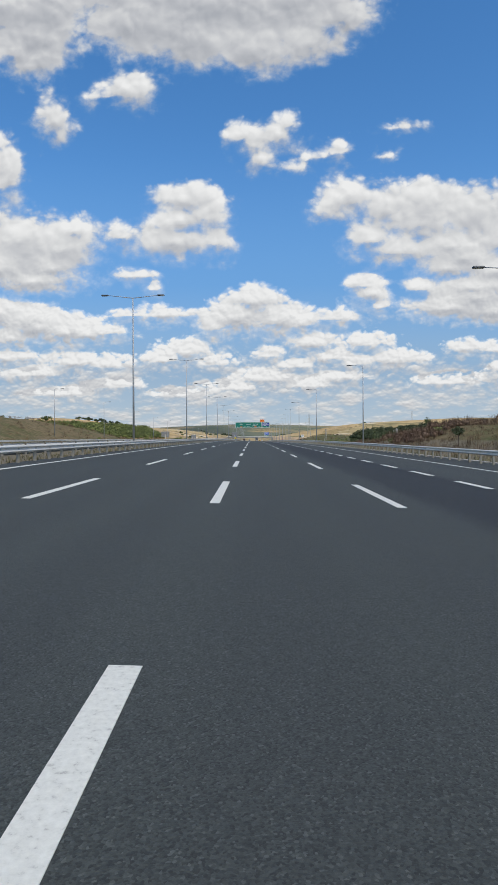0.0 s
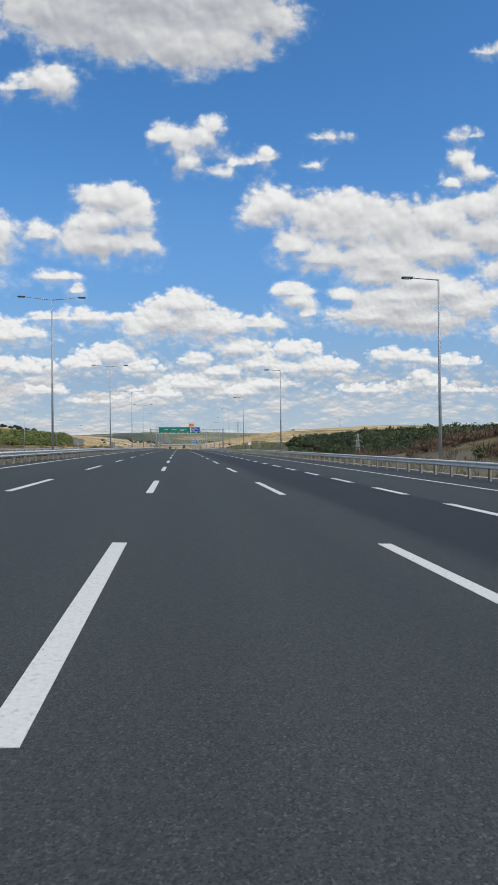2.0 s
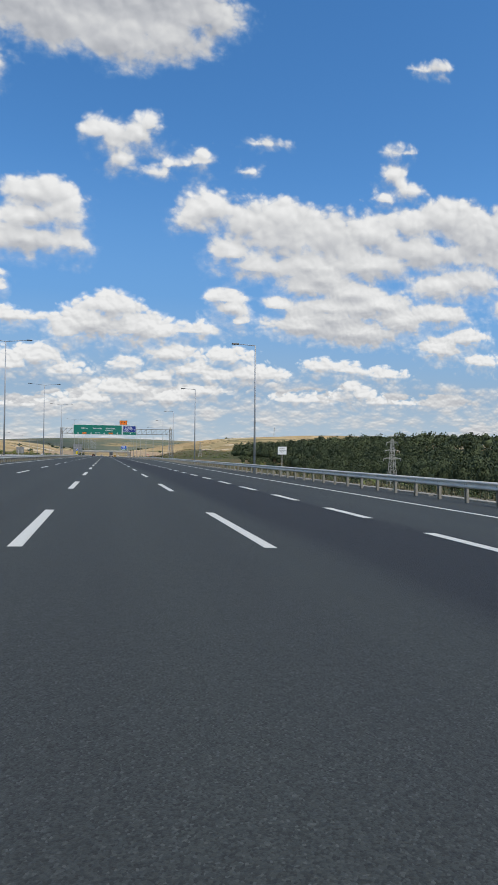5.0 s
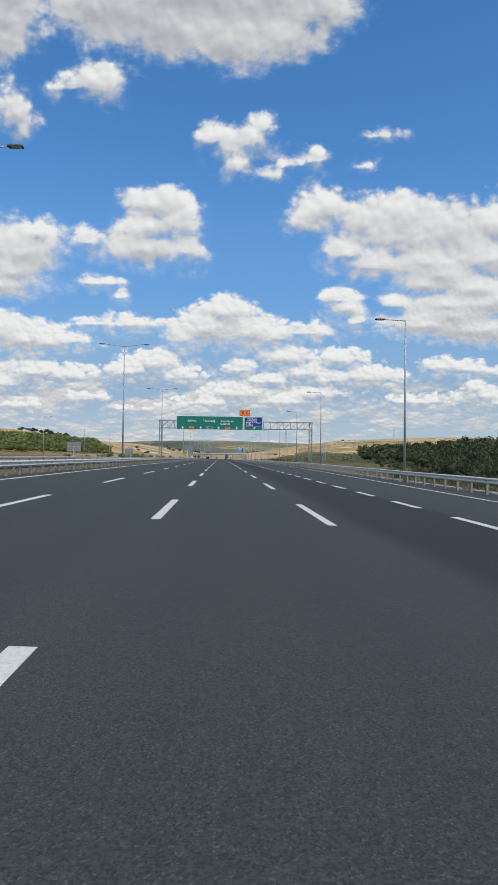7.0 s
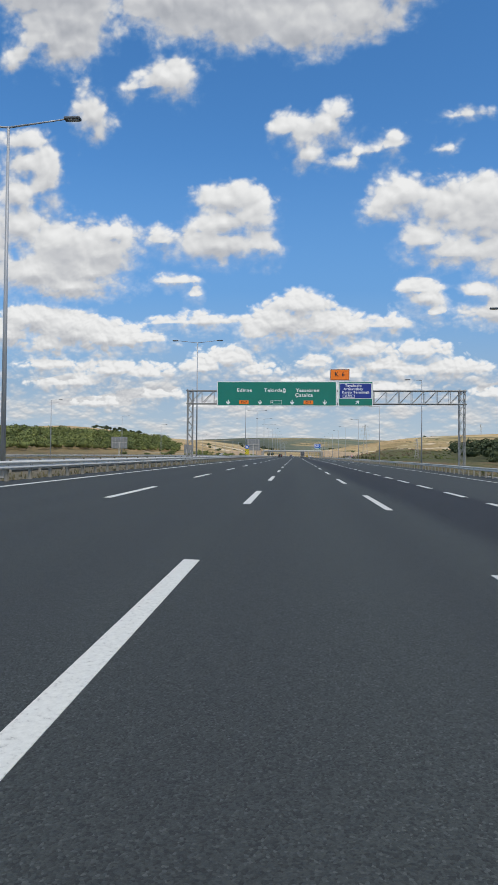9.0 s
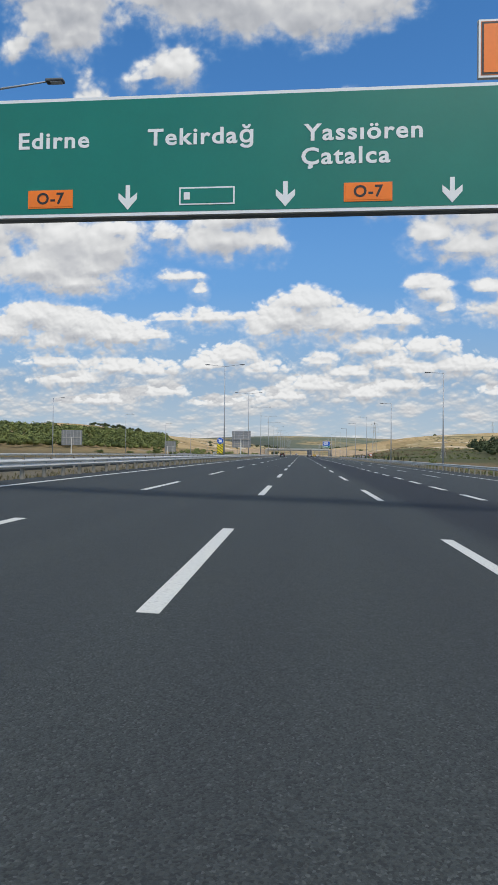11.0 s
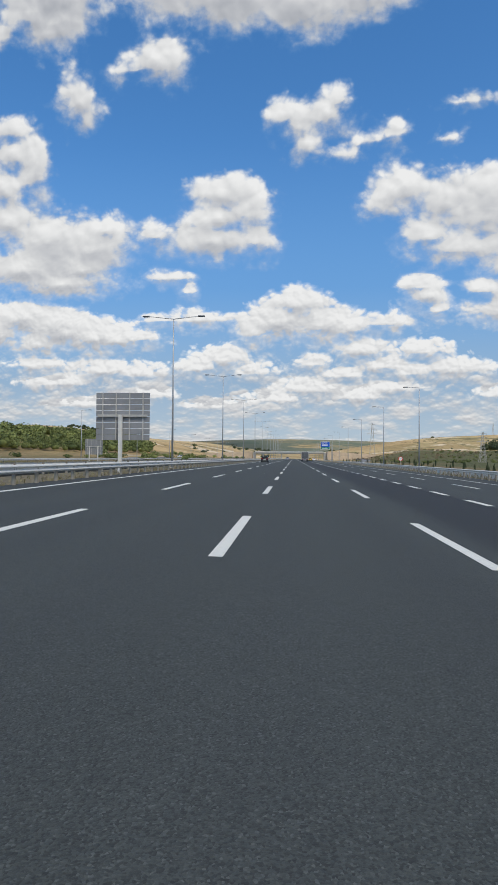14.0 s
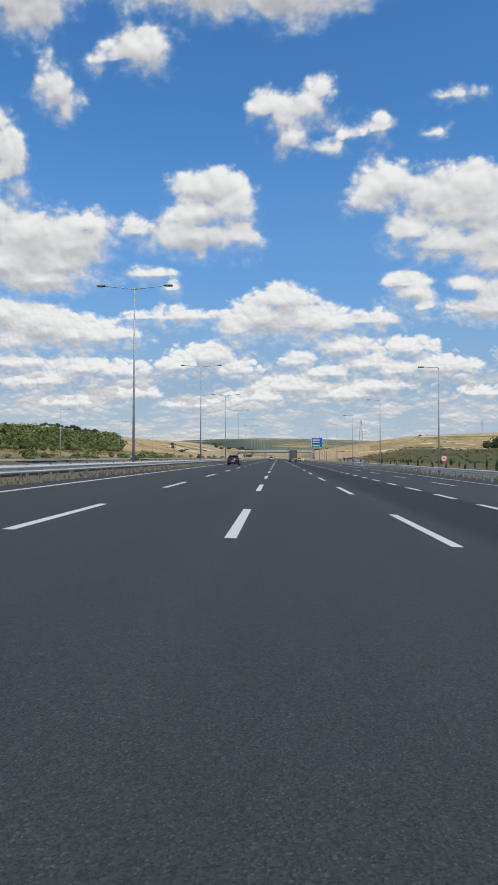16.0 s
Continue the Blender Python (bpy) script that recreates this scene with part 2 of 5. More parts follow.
def make_ground():
    xs = [-4600, -3600, -2800, -2200, -1800, -1500, -1250] + list(np.arange(-1050, -240, 45)) + list(np.arange(-240, -60, 9))
    xs += list(np.arange(-60, -43, 3.0)) + [-42.2, -41.8, -36, -30, -25, -20, -15.6, -15.4, -13, -11, -9.7, -9.5]
    xs += [-5, 0, 5, 10, 13] + [14.5, 15.0, 15.6, 16.5, 17.4, 18.4, 18.8, 19.4, 20.2] + list(np.arange(21, 66, 3.0))
    xs += list(np.arange(66, 240, 9)) + list(np.arange(240, 1260, 45)) + [1400, 1700, 2100, 2700, 3400, 4600]
    ys = [-600, -300, -150] + list(np.arange(-90, 620, 6.0)) + list(np.arange(620, 1000, 20)) + list(np.arange(1000, 2400, 50)) + list(np.arange(2400, 4700, 150))
    v = [(x, y, ground_z(x, y)) for y in ys for x in xs]
    n = len(xs)
    f = [(j * n + i, j * n + i + 1, (j + 1) * n + i + 1, (j + 1) * n + i) for j in range(len(ys) - 1) for i in range(n - 1)]
    g = Nodes("dry_land")
    c = g.coords()
    field = g.add("ShaderNodeTexVoronoi", Scale=0.0075)
    g.link(g.stretched(c, 1, 0.6, 1), field.inputs["Vector"])
    wheat = g.ramp(field.outputs["Color"], [(0.15, (0.50, 0.34, 0.15)), (0.40, (0.29, 0.185, 0.085)), (0.52, (0.13, 0.15, 0.06)), (0.66, (0.55, 0.42, 0.23)), (0.85, (0.42, 0.28, 0.13))])
    tuft = g.noise(c, 0.9, 7, 0.7)
    dry = g.ramp(tuft, [(0.3, (0.065, 0.055, 0.028)), (0.5, (0.155, 0.118, 0.062)), (0.7, (0.25, 0.20, 0.115))])
    scrub = g.ramp(g.noise(c, 0.05, 6, 0.65), [(0.5, (0, 0, 0)), (0.62, (0.75, 0.75, 0.75))])
    dry = g.mix(scrub, dry, g.ramp(tuft, [(0.3, (0.03, 0.045, 0.015)), (0.7, (0.10, 0.12, 0.04))]))
    # harvested strips, fallow earth, scrub and bare chalk
    bent = g.add("ShaderNodeVectorMath", operation="MULTIPLY_ADD")
    g.link(g.add("ShaderNodeTexNoise", Scale=0.004, Detail=3.0).outputs["Color"], bent.inputs[0])
    bent.inputs[1].default_value = (220, 220, 0)
    g.link(c, bent.inputs[2])
    strips = g.add("ShaderNodeTexVoronoi", Scale=0.011)
    g.link(g.stretched(bent.outputs[0], 0.45, 1.0, 0), strips.inputs["Vector"])
    wheat = g.mix(0.55, wheat, g.ramp(strips.outputs["Color"], [(0.2, (0.56, 0.40, 0.19)), (0.42, (0.34, 0.21, 0.10)), (0.5, (0.17, 0.17, 0.075)), (0.62, (0.62, 0.47, 0.25)), (0.8, (0.47, 0.33, 0.16))]))
    broad = g.noise(g.stretched(c, 1, 2.2, 1), 0.006, 8, 0.62)
    wheat = g.mix(g.ramp(broad, [(0.55, (0, 0, 0)), (0.60, (0.9, 0.9, 0.9))]), wheat, (0.065, 0.080, 0.038))
    wheat = g.mix(g.ramp(broad, [(0.37, (0.95, 0.95, 0.95)), (0.41, (0, 0, 0))]), wheat, (0.72, 0.63, 0.49))
    wheat = g.mix(0.35, wheat, g.ramp(g.noise(c, 0.09, 7, 0.7), [(0.3, (0.10, 0.08, 0.04)), (0.7, (0.62, 0.47, 0.26))]))
    dots = g.add("ShaderNodeTexVoronoi", Scale=0.055)
    g.link(c, dots.inputs["Vector"])
    clump = g.math("MULTIPLY", g.math("LESS_THAN", dots.outputs["Distance"], 0.26), g.math("GREATER_THAN", g.noise(c, 0.007, 3), 0.53))
    wheat = g.mix(g.math("MULTIPLY", clump, 0.8), wheat, (0.05, 0.06, 0.03))
    sep = g.add("ShaderNodeSeparateXYZ")
    g.link(c, sep.inputs[0])
    away = g.math("MULTIPLY_ADD", sep.outputs[1], 0.002, -1.2, clamp=True)
    away = g.math("MAXIMUM", away, g.math("MULTIPLY_ADD", g.math("ABSOLUTE", sep.outputs[0]), 0.006, -1.0, clamp=True), clamp=True)
    # scrub green on the far ridges, with blue-grey distance haze put into the colour
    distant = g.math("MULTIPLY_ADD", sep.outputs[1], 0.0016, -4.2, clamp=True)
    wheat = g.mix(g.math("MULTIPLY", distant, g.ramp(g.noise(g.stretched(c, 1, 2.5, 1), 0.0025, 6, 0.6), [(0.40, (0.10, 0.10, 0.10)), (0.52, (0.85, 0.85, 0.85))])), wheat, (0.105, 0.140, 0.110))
    middle = g.math("MULTIPLY", g.math("MULTIPLY_ADD", sep.outputs[0], 2.0, 33.0, clamp=True), g.math("MULTIPLY_ADD", sep.outputs[0], -2.0, 48.0, clamp=True))
    gravel = g.ramp(g.noise(c, 5.0, 7, 0.75), [(0.3, (0.065, 0.058, 0.042)), (0.5, (0.15, 0.132, 0.098)), (0.72, (0.27, 0.24, 0.185))])
    dry = g.mix(g.math("MULTIPLY", middle, 0.75), dry, gravel)
    # a green meadow on the slope beyond the exit lane
    wob = g.math("MULTIPLY_ADD", g.noise(c, 0.02, 5, 0.6), 60.0, -30.0)
    mx_, my_ = g.math("ADD", sep.outputs[0], wob), g.math("ADD", sep.outputs[1], wob)
    meadow = g.math("MULTIPLY", g.math("MULTIPLY_ADD", mx_, 0.08, -3.6, clamp=True), g.math("MULTIPLY_ADD", mx_, -0.03, 7.5, clamp=True))
    meadow = g.math("MULTIPLY", meadow, g.math("MULTIPLY", g.math("MULTIPLY_ADD", my_, 0.03, -15.6, clamp=True), g.math("MULTIPLY_ADD", my_, -0.02, 19.6, clamp=True)))
    lush = g.ramp(tuft, [(0.3, (0.035, 0.045, 0.022)), (0.7, (0.115, 0.125, 0.058))])
    g.bump(tuft, 0.6, 0.3)
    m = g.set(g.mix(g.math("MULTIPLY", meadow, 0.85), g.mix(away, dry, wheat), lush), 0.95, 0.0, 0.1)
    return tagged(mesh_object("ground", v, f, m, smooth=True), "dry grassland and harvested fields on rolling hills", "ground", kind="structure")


ground = make_ground()


# ---- the two carriageways ----
Y0, Y1 = -60.0, 1500.0


def make_road():
    ys = list(np.arange(Y0, 160, 10.0)) + list(np.arange(160, 345, 5.0)) + list(np.arange(345, 460, 15.0)) + [600, 900, 1200, Y1]
    v, f = [], []
    for y in ys:
        xr = right_rail(y) + 0.9
        v += [(-9.9, y, lane_z(-9.9)), (xr, y, lane_z(xr)), (xr, y, lane_z(xr) - 0.25), (-9.9, y, lane_z(-9.9) - 0.25)]
    for j in range(len(ys) - 1):
        for i in range(4):
            a, b = 4 * j + i, 4 * j + (i + 1) % 4
            f.append((a, b, b + 4, a + 4))
    return tagged(mesh_object("road", v, f, ASPHALT), "dark grey asphalt motorway carriageway with white lane markings", "road", kind="structure")


road = make_road()
v, f = sweep_y([(-40.0, 0.18), (-16.2, 0.26), (-16.2, 0.0), (-40.0, 0.0)], Y0, Y1, True, 60)
road_2 = tagged(mesh_object("road", v, f, ASPHALT), "grey asphalt opposite carriageway beyond the median", "road", kind="structure")


def strip(y0, y1, xfun, width, name, parent, lift=0.004):
    ys = np.linspace(y0, y1, max(2, int((y1 - y0) / 12)))
    v = []
    for y in ys:
        for s in (-0.5, 0.5):
            x = xfun(y) + s * width
            v.append((x, y, lane_z(x) + lift))
    n = len(ys)
    v += [(x, y, z - lift - 0.01) for x, y, z in v]
    f = [(2 * i, 2 * i + 1, 2 * i + 3, 2 * i + 2) for i in range(n - 1)]
    f += [(2 * i, 2 * i + 2, 2 * n + 2 * i + 2, 2 * n + 2 * i) for i in range(n - 1)]
    f += [(2 * i + 1, 2 * n + 2 * i + 1, 2 * n + 2 * i + 3, 2 * i + 3) for i in range(n - 1)]
    return mesh_object(name, v, f, PAINT, parent)


strip(Y0, Y1, lambda y: -8.62, 0.2, "edge_line", road)
strip(Y0, Y1, right_edge, 0.2, "edge_line", road)


def dash_mesh(length, width):
    bm = bmesh.new()
    box(bm, 0, length / 2, -0.003, width, length, 0.014)
    me = bpy.data.meshes.new("lane_dash")
    bm.to_mesh(me)
    bm.free()
    me.materials.append(PAINT)
    return me


def dashes(x, first, cycle, mesh, y0, y1):
    k0 = math.ceil((y0 - first) / cycle)
    y = first + k0 * cycle
    while y < y1:
        ob = share("lane_dash", mesh, road, x, y, lane_z(x))
        ob.matrix_basis = pose(x, y, lane_z(x), 0, math.degrees(math.atan(FALL)), 0)
        y += cycle


LONG, SHORT = dash_mesh(5.82, 0.2), dash_mesh(3.0, 0.26)
for lane_x in (-4.5, -0.711, 3.04):
    dashes(lane_x, 12.46, 14.618, LONG, -40, 1150)
dashes(6.93, 17.99, 5.962, SHORT, -40, 900)
dashes(10.85, 362.0, 14.618, LONG, 345, 900)


# a curved black tyre mark that runs out across the exit lane
def make_skid():
    v = []
    for i in range(41):
        y = 251.8 + 44 * i / 40
        x = 7.5 + 9.6 * ((y - 251.8) / 44) ** 1.25
        if x > right_rail(y) + 0.7:
            break
        w = 0.13 + 0.05 * noise.noise((0, y * 0.4, 0))
        v += [(x - w, y, lane_z(x - w) + 0.006), (x + w, y, lane_z(x + w) + 0.006)]
    f = [(2 * i, 2 * i + 1, 2 * i + 3, 2 * i + 2) for i in range(len(v) // 2 - 1)]
    return mesh_object("tyre_mark", v, f, plain("tyre_rubber_stain", (0.016, 0.017, 0.019), 0.7, 0, 0.3, 2.0), road)


make_skid()

# scraps of white litter on the lanes
for x, y, w in ((-1.68, 362.3, 0.035), (-2.1, 365.7, 0.022), (-2.6, 358.9, 0.02), (-1.9, 433.2, 0.035)):
    scrap = thing("litter", "small crumpled white scrap lying on the asphalt", "litter", x, y, lane_z(x))
    bm = bmesh.new()
    bmesh.ops.create_icosphere(bm, subdivisions=1, radius=1.0)
    for v in bm.verts:
        v.co = v.co * (1 + 0.4 * noise.noise(v.co * 2 + Vector((x, y, 0))))
        v.co = Vector((v.co.x * w, v.co.y * w * 0.7, v.co.z * 0.012 + 0.013))
    part("scrap", bm, PAINT, scrap)

# patchy pale concrete gutter behind the right-hand posts
GUTTER = plain("gutter_concrete", (0.31, 0.29, 0.245), 0.9, 0, 0.25, 0.8, 0.3, 25, dirt=0.6)
gy = -40.0
while gy < 300:
    ln = 3.0 + 5.0 * abs(noise.noise((gy * 0.3, 1.5, 0)))
    bm = bmesh.new()
    gx = right_rail(gy) + 1.0
    box(bm, gx, gy + ln / 2, lane_z(gx) - 0.03, 0.42, ln, 0.22, 0.02)
    gutter = part("gutter", bm, GUTTER)
    gutter.rotation_euler = (0, 0, 0)
    tagged(gutter, "pale dirty concrete gutter stone behind the guard rail", "gutter", kind="structure")
    gy += ln + 0.4 + 2.5 * max(0, noise.noise((gy * 0.21, 7.5, 0)))

# ---- guard rails ----
W_BEAM = [(0.000, -0.155), (0.020, -0.150), (0.075, -0.110), (0.080, -0.075), (0.020, -0.030), (0.000, 0.0),
          (0.020, 0.030), (0.080, 0.075), (0.075, 0.110), (0.020, 0.150), (0.000, 0.155)]


def rail_post_mesh():
    bm = bmesh.new()
    box(bm, 0, 0, 0.10, 0.012, 0.14, 1.2)
    for s in (-1, 1):
        box(bm, 0.05, s * 0.07, 0.10, 0.11, 0.012, 1.2)
    me = bpy.data.meshes.new("post")
    bm.to_mesh(me)
    bm.free()
    me.materials.append(POST_ZINC)
    return me


RAIL_POST = rail_post_mesh()


def guard_rail(label, xfun, y0, y1, side, top, spacing=2.0, piece=8.0, posts=(0, 0)):
    """side: +1 shows its face to +x. posts: the stretch with posts of their own."""
    rail = thing("guard_rail", label, "guard rail", 0, y0, 0)
    y = y0
    while y < y1:
        ye = min(y + piece + 0.12, y1)
        v = []
        for yy, off in ((y, 0.0), (ye, 0.004)):
            for t in (0.0, -0.006):
                v += [(xfun(yy) + side * (0.05 + p + t + off), yy - y0, top(yy) - 0.155 + z) for p, z in W_BEAM]
        n = len(W_BEAM)
        f = [(i, i + 1, 2 * n + i + 1, 2 * n + i) for i in range(n - 1)]
        f += [(n + i + 1, n + i, 3 * n + i, 3 * n + i + 1) for i in range(n - 1)]
        f += [(n - 1, 2 * n - 1, 4 * n - 1, 3 * n - 1), (0, n, 3 * n, 2 * n)]
        mesh_object("beam", v, f, GALV, rail, True)
        y += piece
    y = posts[0]
    while y < posts[1]:
        share("post", RAIL_POST, rail, xfun(y) - side * 0.03, y - y0, top(y) - 0.72, 0 if side > 0 else 180)
        y += spacing
    return rail


guard_rail("galvanised steel guard rail along the median", lambda y: -9.75, -40, 1000, 1, lambda y: 1.02, 2.0, 8.0, (-10, 585))
guard_rail("galvanised steel guard rail beside the hard shoulder", right_rail, -40, 1000, -1, lambda y: lane_z(right_rail(y)) + 0.86, 2.0, 8.0, (-10, 585))
guard_rail("galvanised steel guard rail facing the opposite carriageway", lambda y: -15.2, -40, 1000, -1, lambda y: 0.98, 4.0, 16.0, (-10, 900))
guard_rail("far galvanised steel guard rail beyond the opposite carriageway", lambda y: -40.8, -40, 1000, 1, lambda y: 0.95, 4.0, 16.0, (-10, 900))


# ---- street lamps ----
def lamp_head(parent, x, z, s):
    bm = bmesh.new()
    box(bm, x + s * 0.36, 0, z, 0.72, 0.30, 0.13, 0.05)
    head = part("lamp_head", bm, HEAD_GREY, parent, "grey lantern")
    bm = bmesh.new()
    box(bm, x + s * 0.42, 0, z - 0.065, 0.46, 0.22, 0.03, 0.01)
    part("lens", bm, GLASS_LAMP, head)


GLASS_LAMP = plain("lantern_glass", (0.55, 0.57, 0.58), 0.2, 0, 0.05)


def street_lamp(label, height, sides, reach, group, rise=0.28):
    lamp = thing("street_lamp", label, "street lamp", group=group)
    bm = bmesh.new()
    tube(bm, (0, 0, -0.3), (0, 0, height - rise + 0.03), 0.115, 0.055, 12)
    part("pole", bm, POLE_GREY, lamp, smooth=True)
    bm = bmesh.new()
    box(bm, 0, 0, 0.0, 0.42, 0.42, 0.05, 0.01)
    part("base_plate", bm, GALV_DULL, lamp)
    for s in sides:
        bm = bmesh.new()
        tube(bm, (0, 0, height - rise), (s * reach, 0, height), 0.045, 0.03, 8)
        part("arm", bm, POLE_GREY, lamp, smooth=True)
        lamp_head(lamp, s * reach, height + 0.01, s)
    return lamp


double_lamp = street_lamp("tall grey twin-arm street lamp in the median", 15.5, (-1, 1), 2.5, "median lamps")
single_lamp = street_lamp("grey single-arm street lamp behind the guard rail", 12.7, (-1,), 1.65, "roadside lamps", 0.08)
far_lamp = street_lamp("grey single-arm street lamp beyond the opposite carriageway", 12.2, (1,), 1.65, "far roadside lamps", 0.08)

median_y = [11.5, 63.5, 115.4, 166.7, 218.6, 270.4, 323.0, 400.6, 447.0, 492.2] + [537.5 + 46 * i for i in range(11)]
double_lamp.matrix_basis = pose(-12.0, median_y[0], 0.25)
for y in median_y[1:]:
    copy_thing(double_lamp, pose(-12.0, y, 0.25))

right_xy = [(15.9, 38.0), (16.2, 90.4), (14.9, 143.0), (14.8, 194.2), (14.9, 237.0), (17.0, 290.8), (18.3, 333.9), (18.8, 382.0)]
right_xy += [(19.1, 431.0), (19.0, 478.5)] + [(18.9, 514.5 + 42 * i) for i in range(12)]
for i, (x, y) in enumerate(right_xy):
    m = pose(x, y, lane_z(x) - (0.7 if y < 100 else 0.1))   # the first two stand lower
    if i:
        copy_thing(single_lamp, m)
    else:
        single_lamp.matrix_basis = m
for i in range(16):
    m = pose(-50.0, 105 + 53 * i, ground_z(-50.0, 105 + 53 * i) - 0.1)
    if i:
        copy_thing(far_lamp, m)
    else:
        far_lamp.matrix_basis = m


# ---- the sign gantry ----
GREEN = plain("sign_green", (0.0, 0.175, 0.125), 0.4, 0, 0.06, 1.0)
BLUE = plain("sign_blue", (0.005, 0.03, 0.24), 0.4, 0, 0.06, 1.0)
ORANGE = plain("sign_orange", (0.90, 0.20, 0.008), 0.4, 0, 0.06, 1.0)
WHITE = plain("sign_white", (0.80, 0.80, 0.78), 0.4, 0, 0.04, 1.0)
BLACK = plain("sign_black", (0.015, 0.015, 0.015), 0.5, 0, 0.1, 2.0)


GANTRY_GREY = plain("gantry_zinc", (0.27, 0.27, 0.26), 0.65, 0.15, 0.2, 2.0, dirt=0.3)


def lattice_post(parent, x, base, top):
    g = part("lattice_post", tube(bmesh.new(), (x - 0.28, -0.28, base), (x - 0.28, -0.28, top), 0.055), GANTRY_GREY, parent)
    bm = bmesh.new()
    for sx, sy in ((0.28, -0.28), (-0.28, 0.28), (0.28, 0.28)):
        tube(bm, (x + sx, sy, base), (x + sx, sy, top), 0.055)
    n = 12
    for k in range(n):
        za, zb = base + (top - base) * k / n, base + (top - base) * (k + 1) / n
        s = 1 if k % 2 else -1
        for yy in (-0.28, 0.28):
            tube(bm, (x - 0.28 * s, yy, za), (x + 0.28 * s, yy, zb), 0.028, sides=6)
        for xx in (-0.28, 0.28):
            tube(bm, (x + xx, -0.28 * s, za), (x + xx, 0.28 * s, zb), 0.028, sides=6)
    part("bracing", bm, GANTRY_GREY, g)


def make_gantry():
    gantry = thing("sign_gantry", "grey lattice gantry of steel tubes across the carriageway", "gantry", 0, 313.9, 0)
    lattice_post(gantry, -11.3, 0.2, 8.55)
    lattice_post(gantry, 18.65, -0.9, 8.55)
    x0, x1, z0, z1 = -11.7, 19.1, 6.95, 8.40
    for yy in (-0.35, 0.35):
        for z in (z0, z1):
            part("chord", tube(bmesh.new(), (x0, yy, z), (x1, yy, z), 0.065), GANTRY_GREY, gantry)
    n = 22
    for yy in (-0.35, 0.35):
        bm = bmesh.new()
        for k in range(n):
            xa, xb = x0 + 0.4 + (x1 - x0 - 0.8) * k / n, x0 + 0.4 + (x1 - x0 - 0.8) * (k + 1) / n
            tube(bm, (xa, yy, z0), (xb, yy, z1), 0.03, sides=6)
            tube(bm, (xa, yy, z0), (xa, yy, z1), 0.03, sides=6)
        part("lattice", bm, GANTRY_GREY, gantry)
    return gantry


make_gantry()


def sign_panel(name, label, x0, x1, z0, z1, y, face, border=0.09, depth=0.06):
    s = thing(name, label, "road sign", (x0 + x1) / 2, y, (z0 + z1) / 2)
    w, h = x1 - x0, z1 - z0
    part("backing", box(bmesh.new(), 0, 0.03, 0, w, depth, h, 0.015), GALV_DULL, s)
    part("border", box(bmesh.new(), 0, -0.012, 0, w - 0.03, 0.02, h - 0.03), WHITE, s)
    part("face", box(bmesh.new(), 0, -0.018, 0, w - 2 * border, 0.02, h - 2 * border), face, s)
    return s


green_sign = sign_panel("direction_sign", "green overhead direction sign with white place names and lane arrows", -8.2, 5.05, 6.66, 9.42, 313.4, GREEN)

# ---- signs ----
def letters(parent, text, x, z, size, y=-0.034, material=None, stretch=1.0):
    """Raised lettering as a mesh of its own."""
    cu = bpy.data.curves.new("lettering", "FONT")
    cu.body, cu.size, cu.align_x, cu.align_y, cu.extrude, cu.resolution_u = text, size, "CENTER", "CENTER", 0.003, 3
    cu.offset, cu.space_character = 0.022 * size, 1.12
    ob = bpy.data.objects.new("lettering", cu)
    me = bpy.data.meshes.new_from_object(ob)
    bpy.data.objects.remove(ob)
    me.materials.clear()
    me.materials.append(material or WHITE)
    ob = new("lettering", me)
    ob.parent = parent
    ob.matrix_basis = pose(x, y, z, 90, 0, 0) @ Matrix.Diagonal((stretch, 1, 1, 1))
    return ob


def polygon_plate(name, points, y0, depth, material, parent):
    """A flat plate with the outline points (x, z), its face at y0."""
    n = len(points)
    v = [(x, y0, z) for x, z in points] + [(x, y0 + depth, z) for x, z in points]
    f = [tuple(range(n)), tuple(range(2 * n - 1, n - 1, -1))] + [(i, i + n, (i + 1) % n + n, (i + 1) % n) for i in range(n)]
    return mesh_object(name, v, f, material, parent)


def arrow(parent, x, z, size, turn=0.0, y=-0.036, material=None):
    """An arrow that points down, turned by so many degrees."""
    shape = [(-0.09, 0.5), (0.09, 0.5), (0.09, -0.05), (0.38, 0.20), (0.38, -0.06), (0, -0.5), (-0.38, -0.06), (-0.38, 0.20), (-0.09, -0.05)]
    a = radians(turn)
    pts = [(x + size * (px * math.cos(a) - pz * math.sin(a)), z + size * (px * math.sin(a) + pz * math.cos(a))) for px, pz in shape]
    return polygon_plate("arrow", pts[::-1], y, 0.008, material or WHITE, parent)


def shield(parent, x, z, w, h, face, rim):
    part("route_shield", box(bmesh.new(), x, -0.032, z, w, 0.012, h, 0.004), rim, parent)
    inner = part("shield_face", box(bmesh.new(), x, -0.038, z, w - 0.07, 0.012, h - 0.07, 0.004), face, parent)
    if face is ORANGE:
        letters(parent, "O-7", x, z, 0.36, -0.046, BLACK)
        return inner
    for k in (-0.36,):
        part("bar", box(bmesh.new(), x + k * w, -0.046, z, 0.11 * w, 0.008, h * 0.42), BLACK if face is ORANGE else WHITE, parent)
    return inner


